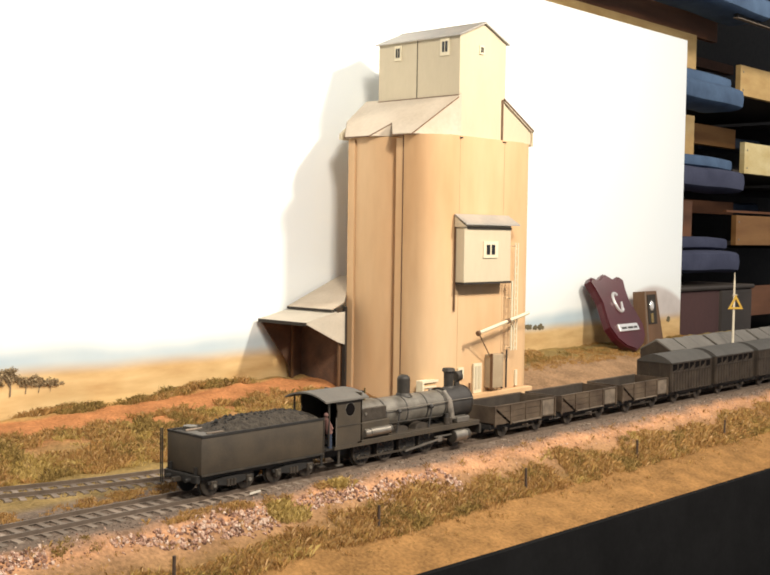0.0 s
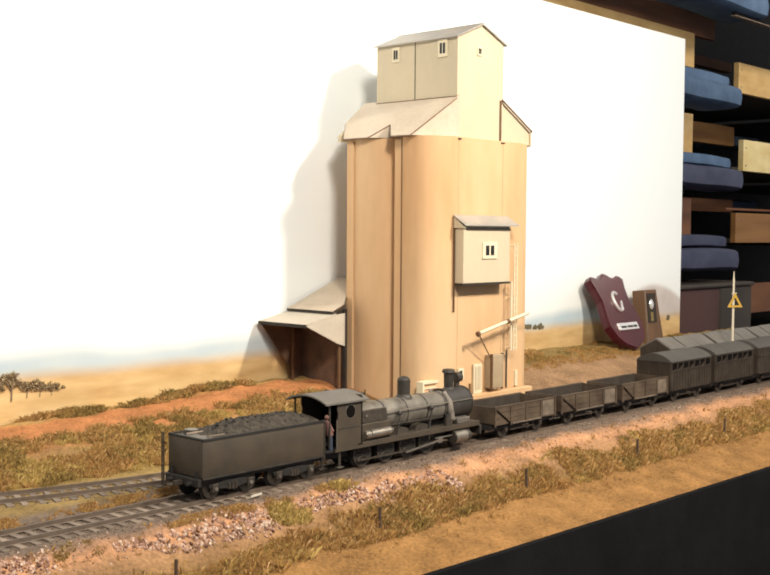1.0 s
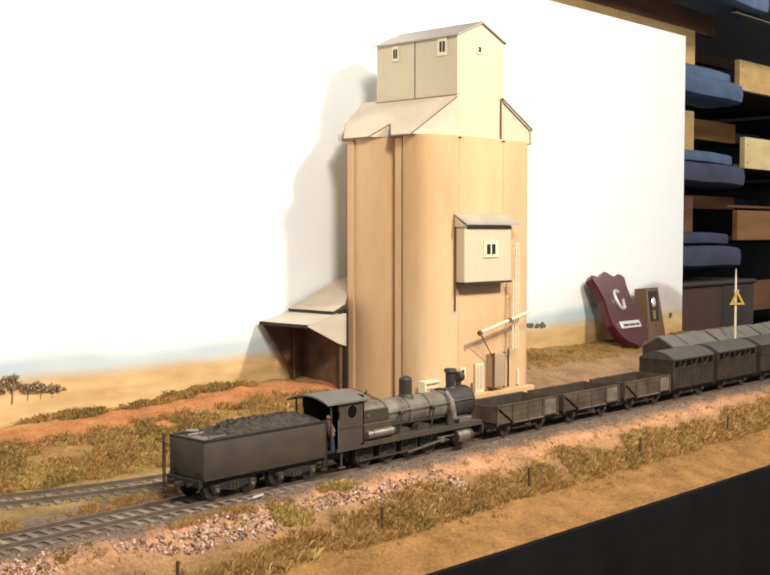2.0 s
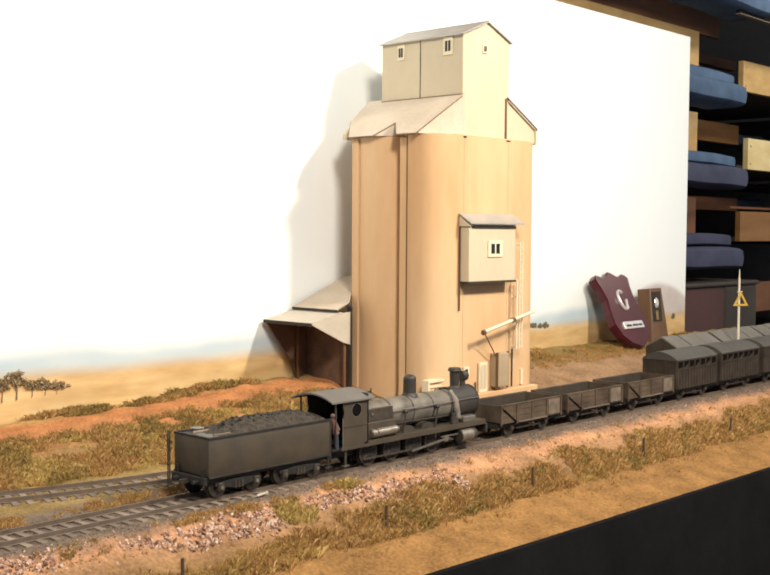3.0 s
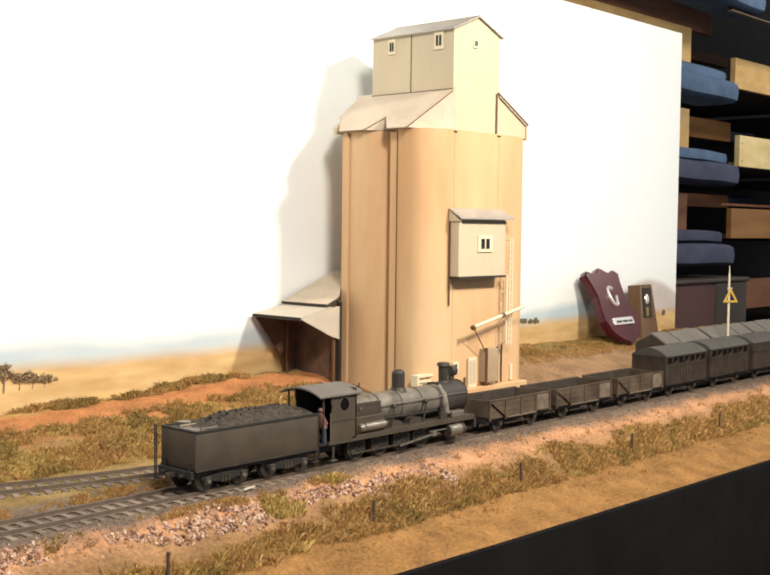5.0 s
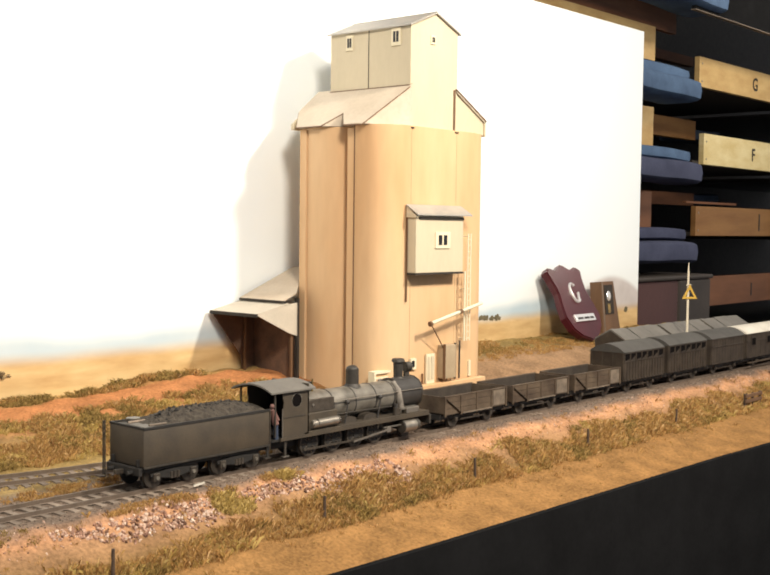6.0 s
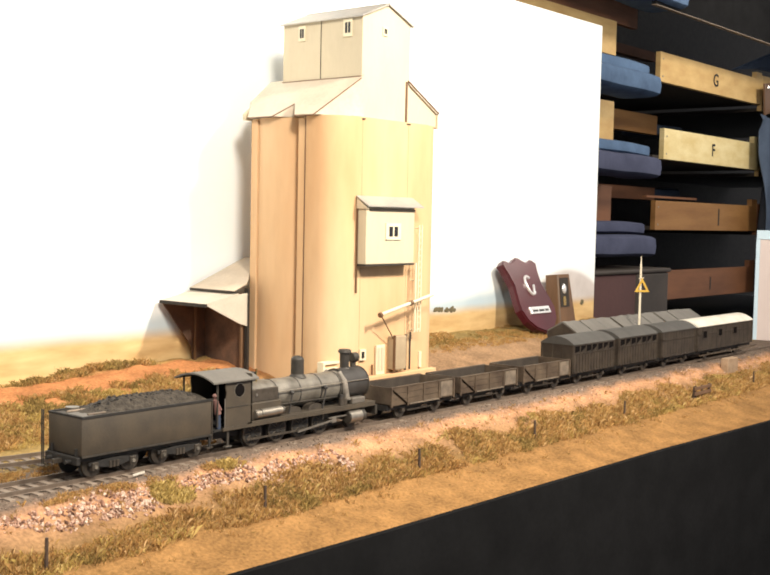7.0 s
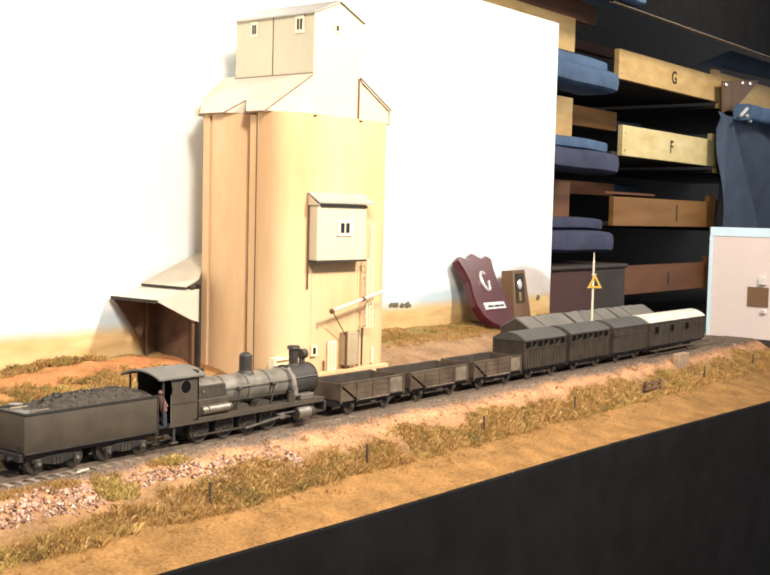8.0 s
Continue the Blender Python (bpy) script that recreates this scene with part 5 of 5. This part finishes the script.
def build_tree(x, y, z, tall, wide, seed, label):
    t = thing("painted_tree", (0, 0, 0), label, "tree")
    rnd = random.Random(seed)
    part("trunk", tube((x, y, z - 0.002), (x + 0.001, y, z + tall * 0.6), tall * 0.035, 8, r2=tall * 0.018), M_OLD, t)
    for k in range(5):
        a = rnd.uniform(0, math.tau)
        part("limb", tube((x, y, z + tall * rnd.uniform(0.25, 0.5)), (x + wide * 0.4 * math.cos(a), y - 0.0005, z + tall * rnd.uniform(0.6, 0.85)), tall * 0.014, 6, r2=tall * 0.006), M_OLD, t)
    verts, faces = [], []
    for _ in range(26):
        cx, cy, cz = x + rnd.gauss(0, wide * 0.30), y, z + tall * rnd.uniform(0.45, 1.0)
        for _ in range(40):
            p = Vector((cx, cy, cz)) + Vector((rnd.gauss(0, 1), rnd.gauss(0, 1), rnd.gauss(0, 0.7))) * wide * 0.06
            p.y = min(max(p.y, WALL_Y - 0.0022), WALL_Y - 0.0004)
            s = rnd.uniform(0.0004, 0.0009)
            i = len(verts)
            verts += [(p.x + rnd.gauss(0, s), p.y + rnd.gauss(0, s), p.z + rnd.gauss(0, s)) for _ in range(3)]
            faces.append((i, i + 1, i + 2))
    mesh_of("crown", verts, faces, M_TREE, t)


build_fence()
for k, (x, z, tall, wide) in enumerate(((0.473, 0.036, 0.018, 0.018), (0.486, 0.037, 0.021, 0.020), (0.500, 0.038, 0.012, 0.018), (0.512, 0.038, 0.010, 0.016), (0.523, 0.038, 0.007, 0.014))):
    build_tree(x, WALL_Y - 0.0008, z, tall, wide, 20 + k, "small olive tree painted low on the backdrop's hills")
for k, (x, z) in enumerate(((1.204, 0.0540), (1.214, 0.0545), (1.227, 0.0530), (1.239, 0.0525), (1.577, 0.0475))):
    rnd = random.Random(60 + k)
    bm = bmesh.new()
    for _ in range(9):
        ball((x + rnd.gauss(0, 0.0024), WALL_Y - 0.0004, z + abs(rnd.gauss(0, 0.0022))), rnd.uniform(0.0022, 0.0038), bm, 1, (1, 0.10, 0.8))
    tagged(part("painted_bush", bm, M_BUSH), "dark bush painted on the backdrop", "painted bush")

bank = patch(30, -0.32, 1)


def bank_strip(x, y):
    """The ragged strip of grass along the fence."""
    if 0.686 < x < 0.752 and y > 0.678:
        return False
    return 0.651 + 0.006 * noise.noise(Vector((x * 16, 0, 2))) < y < (0.668 if x < 0.55 else 0.682) + 0.014 * noise.noise(Vector((x * 15, 0, 8)))


tufts("bank_grass", "straw-coloured dry grass along the fence", 10500, (0.25, 1.75, 0.640, 0.700), M_GRASS, 0.0035, 0.0095, 1,
      lambda x, y: bank(x, y) and bank_strip(x, y))
tufts("bank_scrub", "low olive scrub among the bank grass", 4200, (0.25, 1.75, 0.645, 0.694), M_SCRUB, 0.003, 0.0075, 2,
      lambda x, y: noise.noise(Vector((x * 24, y * 24, 7))) > 0.05 and bank_strip(x, y))
tufts("bank_scrub", "clumps of olive scrub between the stone tips", 330, (0.34, 0.55, 0.680, 0.706), M_SCRUB, 0.002, 0.0050, 41,
      lambda x, y: noise.noise(Vector((x * 90, y * 90, 3))) > -0.12 and (((x - 0.521) / 0.017) ** 2 + ((y - 0.689) / 0.010) ** 2 < 1 or ((x - 0.368) / 0.016) ** 2 + ((y - 0.697) / 0.007) ** 2 < 1))
tufts("bank_grass", "thin straw grass behind the stone tips", 420, (0.43, 0.60, 0.698, 0.706), M_GRASS, 0.002, 0.005, 42, patch(30, 0.0, 5))
tufts("stray_grass", "single dry tufts on the bank and sandy verge", 900, (0.25, 1.75, 0.632, 0.703), M_GRASS, 0.002, 0.0065, 31)
tufts("sand_specks", "tiny dry sprigs on the sandy front strip", 420, (0.25, 1.75, 0.600, 0.650), M_SCRUB, 0.0008, 0.0022, 32, lambda x, y: y > edge(x) + 0.004)
tufts("paddock_grass", "patchy dry grass and scrub behind the siding", 6500, (0.25, 0.80, 0.842, 0.930), M_GRASS, 0.003, 0.0085, 3,
      lambda x, y: noise.noise(Vector((x * 26, y * 26, 5))) > -0.02 and y > siding(x) + 0.024)
tufts("paddock_scrub", "olive scrub behind the siding", 3600, (0.25, 0.78, 0.842, 0.920), M_SCRUB, 0.003, 0.0085, 4,
      lambda x, y: noise.noise(Vector((x * 22, y * 22, 9))) > 0.04 and y > siding(x) + 0.026)
tufts("verge_grass", "dry grass along the foot of the backdrop", 1100, (0.30, 0.76, 0.968, 0.985), M_GRASS, 0.003, 0.008, 5,
      lambda x, y: noise.noise(Vector((x * 18, y * 40, 4))) > (0.05 if x > 0.56 else 0.24))
tufts("verge_scrub", "olive scrub along the foot of the backdrop", 1000, (0.52, 0.74, 0.968, 0.985), M_SCRUB, 0.003, 0.008, 25,
      lambda x, y: noise.noise(Vector((x * 18, y * 40, 4))) > -0.1)
tufts("yard_grass", "dry grass in the yard beyond the silo", 2600, (1.00, 1.62, 0.905, 0.984), M_GRASS, 0.0025, 0.006, 6, patch(20, -0.05, 12))
tufts("yard_scrub", "olive scrub in the yard beyond the silo", 1500, (1.02, 1.62, 0.925, 0.984), M_SCRUB, 0.0025, 0.006, 7, patch(22, 0.05, 15))
tufts("track_weeds", "thin weeds between the tracks", 1300, (0.25, 0.62, 0.756, 0.776), M_GRASS, 0.002, 0.0055, 8, patch(24, -0.15, 21))


def rubble(x, y):
    """Three tips of stone on the bank, with ragged outlines."""
    e = 0.006 * noise.noise(Vector((x * 60, y * 60, 30)))
    if noise.noise(Vector((x * 130, y * 130, 31))) < -0.32:
        return False
    if x < 0.350 + 2 * e:
        return 0.687 + e < y < 0.702 + e
    if 0.384 + 2 * e < x < 0.507 + 2 * e:
        return 0.689 - 0.010 * min(1, (x - 0.384) / 0.06) + e < y < 0.6955 + e + (0.003 if 0.45 < x < 0.49 else 0)
    if 0.538 + 2 * e < x < 0.600:
        return 0.687 + e < y < 0.697 + e
    return 0.600 <= x < 0.692 + 2 * e and 0.674 + e < y < 0.6945 + e


tufts("hay_tufts", "yellow-green tufts in the paddock by the siding", 1800, (0.25, 0.76, 0.842, 0.915), M_HAY, 0.003, 0.0075, 51,
      lambda x, y: noise.noise(Vector((x * 20, y * 26, 14))) > 0.0 and y > siding(x) + 0.024)
tufts("hay_tufts", "yellow-green tufts along the fence bank", 1100, (0.25, 1.75, 0.650, 0.694), M_HAY, 0.003, 0.0085, 52,
      lambda x, y: noise.noise(Vector((x * 19, y * 19, 17))) > 0.12 and bank_strip(x, y))
tufts("bush_clump", "bright yellow-green bush between the stone tips", 150, (0.500, 0.545, 0.678, 0.700), M_HAY, 0.004, 0.0085, 53,
      lambda x, y: ((x - 0.522) / 0.016) ** 2 + ((y - 0.688) / 0.009) ** 2 < 1)
tufts("bush_clump", "small dry bush on top of the bank", 40, (0.570, 0.59, 0.695, 0.705), M_HAY, 0.005, 0.0100, 54,
      lambda x, y: ((x - 0.581) / 0.006) ** 2 + ((y - 0.700) / 0.004) ** 2 < 1)
rocks("bank_rubble", "pale pink broken stones tipped down the track bank", 2300, (0.28, 0.74, 0.668, 0.712), M_STONE, 0.0006, 0.0020, 9, rubble)
rocks("bank_rubble", "scattered pink gravel along the track bank", 1500, (0.30, 1.70, 0.684, 0.708), M_STONE, 0.0004, 0.0010, 10)
rocks("track_ballast", "fine grey-brown ballast round the sleepers", 7500, (0.25, 1.66, 0.702, 0.762), M_BALLAST, 0.0005, 0.0010, 11, sink=0.1)
rocks("siding_ballast", "earthy ballast along the siding", 2600, (0.28, 0.70, 0.772, 0.850), M_BALLAST, 0.0005, 0.0010, 12, lambda x, y: abs(y - siding(x)) < 0.022, 0.1)
tagged(part("fallen_sleeper", box(0.595, 0.628, 0.6795, 0.6825, -0.0215, -0.0180, 0.0004), M_SLEEP), "old grey sleeper lying on the bank", "sleeper")
tagged(part("fallen_plank", slab([(0.5065, 0.7087, -0.0012), (0.5160, 0.7087, -0.0004), (0.5160, 0.7095, -0.0004), (0.5065, 0.7095, -0.0012)], 0.0012), M_WHITE), "white chip lying beside the rail", "chip")
tagged(part("trackside_block", box(1.420, 1.452, 0.684, 0.694, -0.020, 0.003, 0.0010), M_CRATE), "pale timber crate beside the track", "crate")
gate = thing("field_gate", (0, 0, 0), "low brown timber gate in the bank grass", "gate")
for x in (1.263, 1.284, 1.304):
    part("post", box(x - 0.0013, x + 0.0013, 0.6568, 0.6590, -0.036, -0.0135, 0.0003), M_POST, gate)
for z in (-0.016, -0.022):
    part("plank", box(1.261, 1.306, 0.6555, 0.6568, z - 0.002, z + 0.002, 0.0003), M_WALNUT, gate)


# ---- end panel, storage rack and cloths behind ----
def build_end_panel():
    p = thing("end_panel", (0, 0, 0), "pinkish white panel with pale blue edge at the layout's end", "panel")
    X, Y = 1.755, 0.784
    part("sheet", box(X, X + 0.010, 0.30, Y, -0.004, 0.152, 0.0008), M_PANEL, p)
    part("edge", box(X - 0.0015, X + 0.0115, 0.30, Y + 0.0015, 0.152, 0.166, 0.0008), M_PALEBLUE, p, "pale blue top edge")
    part("edge", box(X - 0.0015, X + 0.0115, Y - 0.004, Y + 0.0016, -0.004, 0.152), M_PALEBLUE, p)
    part("foot", box(X - 0.003, X + 0.013, 0.30, Y, -0.012, -0.004), M_GAP, p)
    part("notice", box(X - 0.002, X, 0.690, 0.722, 0.046, 0.076), M_WALNUT, p, "brown notice")
    part("socket", box(X - 0.008, X, 0.694, 0.704, 0.080, 0.092, 0.001), M_SILVER, p)
    part("socket", box(X - 0.006, X, 0.692, 0.700, 0.036, 0.042, 0.001), M_SILVER, p)


def letter(text, x, y, z, size, parent):
    cu = bpy.data.curves.new("letter", "FONT")
    cu.body, cu.size, cu.align_x, cu.align_y, cu.extrude, cu.offset = text, size, "CENTER", "CENTER", 0.0003, 0.0006
    cu.materials.append(M_INK)
    ob = new("letter", cu)
    ob.matrix_world = pose(x, y, z, 90, 0, 0)
    ob.parent = parent


def build_rack():
    r = thing("storage_rack", (0, 0, 0), "timber storage rack with lettered plywood boards and dark bays", "rack", kind="structure")
    Y, D = 1.23, 0.42
    bays = ((2.305, 2.872, ((0.4800, 0.5440, "G", M_PLY), (0.3150, 0.3820, "F", M_PLYPALE), (0.1600, 0.2240, "E", M_PLYORANGE), (0.0050, 0.0700, "", M_PLYRED))),
            (1.10, 2.106, ((0.5100, 0.5780, "", M_PLY), (0.3370, 0.4180, "", M_PLY), (0.1700, 0.2480, "", M_PLYRED), (0.0100, 0.0700, "", M_PLYRED))),
            (2.875, 3.70, ((0.4650, 0.5550, "", M_PLY), (0.3000, 0.3900, "", M_PLY), (0.1500, 0.2300, "", M_PLYRED))))
    for x0, x1, boards in bays:
        for z0, z1, text, material in boards:
            b = part("front_board", box(x0 + (0.030 if text == "F" else 0.0), x1, Y, Y + 0.012, z0, z1, 0.0008), material, r)
            if x0 > 2.2:
                part("board_ear", box(x1 - 0.035, x1, Y + 0.0005, Y + 0.0125, z1 - 0.002, z1 + 0.016), material, r)
            # shelves behind the lettered boards are dark: bay shade put into their colour
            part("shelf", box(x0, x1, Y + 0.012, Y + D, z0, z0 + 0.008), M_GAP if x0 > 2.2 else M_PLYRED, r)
            if x0 < 2.2:
                part("side_board", box(x0, x0 + 0.010, Y + 0.012, Y + D, z0 + 0.008, z1 - 0.002), M_WALNUT, r)
            if x0 > 2.2 and z0 > 0.1:
                for q in (0.012, 0.050):
                    part("screw", tube((x0 + 0.012 + (0.030 if text == "F" else 0.0), Y - 0.0008, z0 + q), (x0 + 0.012 + (0.030 if text == "F" else 0.0), Y, z0 + q), 0.0022, 8), M_STEEL, r)
            if text in ("G", "F"):
                letter(text, x0 + 0.287, Y - 0.0006, (z0 + z1) / 2 - 0.001, 0.041, b)
            elif text:
                part("writing_bar", box(x0 + 0.329, x0 + 0.335, Y - 0.0006, Y, z0 + 0.012, z1 - 0.012), M_INK, r)
    part("top_board", box(1.10, 2.22, Y + 0.014, Y + 0.026, 0.5800, 0.735), M_PLYRED, r)
    for x in (2.125, 2.285):
        part("upright", box(x, x + 0.014, Y + 0.20, Y + 0.24, -0.95, 0.75), M_WALNUT, r)
    # dark sheet added behind the bays, their deep shade put into its colour
    part("bay_shade_panel", box(1.05, 4.80, Y + D, Y + D + 0.01, -0.95, 0.95), M_GAP, r)
    part("cross_rail", box(2.10, 2.62, Y + 0.16, Y + 0.18, 0.392, 0.438), M_PLYORANGE, r)
    part("cross_rail", box(2.10, 2.60, Y + 0.16, Y + 0.18, 0.568, 0.590), M_PLYRED, r)
    part("cross_rail", box(2.10, 2.62, Y + 0.16, Y + 0.18, 0.232, 0.262), M_PLYRED, r)
    part("thin_batten", box(2.36, 2.62, Y + 0.05, Y + 0.06, 0.232, 0.237), M_PLYRED, r)
    part("writing_bar", box(2.60, 2.606, Y - 0.0006, Y, 0.020, 0.050), M_INK, r)


def cloth_roll(x1, y, z0, z1, deep, label, x0=1.25, material=M_BLUE):
    """A folded cloth lying lengthwise, with soft rounded edges and end."""
    w = z1 - z0
    bm = bmesh.new()
    prev, n, seg = None, 40, 14
    for i in range(n + 1):
        f = i / n
        x = x0 + (x1 - x0) * f
        k = math.sqrt(max(0.0, 1 - max(0.0, (x - (x1 - w * 0.5)) / (w * 0.5)) ** 2))
        sag = 0.0018 * math.sin(x * 11) + 0.001 * math.sin(x * 29)
        ring = []
        for j in range(seg):
            a = math.tau * j / seg
            c, s = math.cos(a), math.sin(a)
            c, s = math.copysign(abs(c) ** 0.45, c), math.copysign(abs(s) ** 0.45, s)
            ring.append(bm.verts.new((x, y + c * deep / 2 * max(k, 0.1), (z0 + z1) / 2 + s * w / 2 * max(k, 0.1) + sag)))
        if prev:
            for j in range(seg):
                q = (j + 1) % seg
                bm.faces.new((prev[j], ring[j], ring[q], prev[q]))
        else:
            bm.faces.new(ring[::-1])
        prev = ring
    bm.faces.new(prev)
    tagged(part("cloth_roll", bm, material, smooth=True), label, "cloth roll", "blue cloth rolls on the rack")


def build_curtain(x0, x1, y, z0, z1, tie):
    """Cloth gathered at a tie near its upper corner: the folds fan out and deepen downwards."""
    bm = bmesh.new()
    nx, nz = 130, 36
    grid = []
    for i in range(nx + 1):
        col = []
        for j in range(nz + 1):
            f, g = i / nx, j / nz
            z = z0 + (z1 - z0) * g
            x = x0 + (x1 - x0) * f
            a = math.atan2(x - tie[0], tie[1] - z + 0.02)
            r = math.hypot(x - tie[0], tie[1] - z)
            fold = min(0.021, 0.070 * r) * (math.sin(a * 9 + 0.8) + 0.35 * math.sin(a * 17 + 2))
            col.append(bm.verts.new((x, y + fold, z - (0.008 * math.sin(f * 15) if j == nz else 0))))
        grid.append(col)
    for a, b in zip(grid, grid[1:]):
        for j in range(nz):
            bm.faces.new((a[j], b[j], b[j + 1], a[j + 1]))
    ob = part("curtain", bm, M_NAVY, smooth=True)
    ob.modifiers.new("thick", "SOLIDIFY").thickness = 0.002
    tagged(ob, "slate blue curtain tied at its corner, hanging in fanned folds", "curtain")


def build_box():
    b = thing("storage_box", (0, 0, 0), "brown storage box on the floor of the rack", "box")
    part("body", box(1.72, 1.955, 1.09, 1.20, -0.06, 0.080, 0.004), M_BOX, b)
    part("body", box(1.955, 2.085, 1.088, 1.20, -0.06, 0.080, 0.004), M_BOXGREY, b)
    part("lid", box(1.715, 2.090, 1.085, 1.205, 0.080, 0.088, 0.003), M_BOXGREY, b)
    tagged(part("rack_bench", box(1.05, 3.75, 1.02, 1.65, -0.10, -0.06), M_GAP), "dark bench under the rack", "bench")
    tagged(part("black_valance", box(2.05, 3.75, 1.118, 1.126, 0.593, 0.98, 0.001), M_DARK), "black cloth valance hung above the rack", "valance")
    tagged(part("valance_batten", box(2.05, 3.75, 1.1168, 1.1275, 0.5915, 0.5930, 0.0004), M_SLEEP), "worn thin batten along the black valance", "batten")


build_end_panel()
build_rack()
build_box()
# lower and thicker rolls take the shaded copy of the blue cloth
for x, z, thin, thick in ((2.092, 0.482, M_BLUE, M_BLUE), (2.105, 0.327, M_BLUE, M_BLUE_SHADED), (2.094, 0.175, M_BLUE_SHADED, M_BLUE_SHADED)):
    cloth_roll(x, 1.162, z - 0.022, z + 0.001, 0.05, "thin blue folded cloth on the rack", 1.25, thin)
    cloth_roll(x - 0.022, 1.150, z - 0.066, z - 0.024, 0.10, "thick blue rolled cloth on the rack", 1.25, thick)
cloth_roll(2.18, 1.150, 0.600, 0.645, 0.10, "thick blue rolled cloth on the rack's top shelf")
cloth_roll(3.50, 1.172, 0.432, 0.474, 0.05, "bright blue cloth wrapped along the curtain's top", 2.885)
cloth_roll(2.862, 1.480, 0.400, 0.432, 0.10, "dark blue folded cloth lying on a lettered board", 2.70, M_NAVY)
cloth_roll(2.862, 1.480, 0.236, 0.268, 0.10, "dark blue folded cloth lying on an orange board", 2.70, M_NAVY)
bm = prism([(2.741, 0.5560), (2.992, 0.6280), (3.450, 0.6320), (3.450, 0.5900), (2.897, 0.5760)], "y", 1.248, 1.262)
bmesh.ops.bevel(bm, geom=bm.edges[:], offset=0.004, segments=2, affect="EDGES")
tagged(part("draped_sheet", bm, M_NAVY), "blue cloth draped over the plywood board above the curtain", "cloth")
bm = prism([(2.822, 0.528), (3.075, 0.556), (2.985, 0.505), (2.927, 0.474), (2.880, 0.462), (2.832, 0.450)], "y", 1.203, 1.207)
tagged(part("brown_flap", bm, M_WALNUT), "brown cloth flap pinned on the board above the curtain", "flap")
for x, z in ((2.836, 0.520), (2.947, 0.536), (3.000, 0.540)):
    tagged(part("clip", box(x, x + 0.010, 1.198, 1.203, z - 0.004, z + 0.004, 0.0015), M_SILVER), "small bright metal clip holding the cloth", "clip", "clips on the cloth")
for x, z, dx, dz in ((2.838, 0.440, 0.040, 0.022), (2.882, 0.446, 0.022, -0.016)):
    tagged(part("clip", tube((x, 1.160, z), (x + dx, 1.158, z + dz), 0.0045, 10, bevel=0.001), M_SILVER), "bright metal spring clip gathering the curtain", "clip", "clips on the cloth")
build_curtain(2.790, 3.45, 1.195, -0.06, 0.450, (2.850, 0.455))
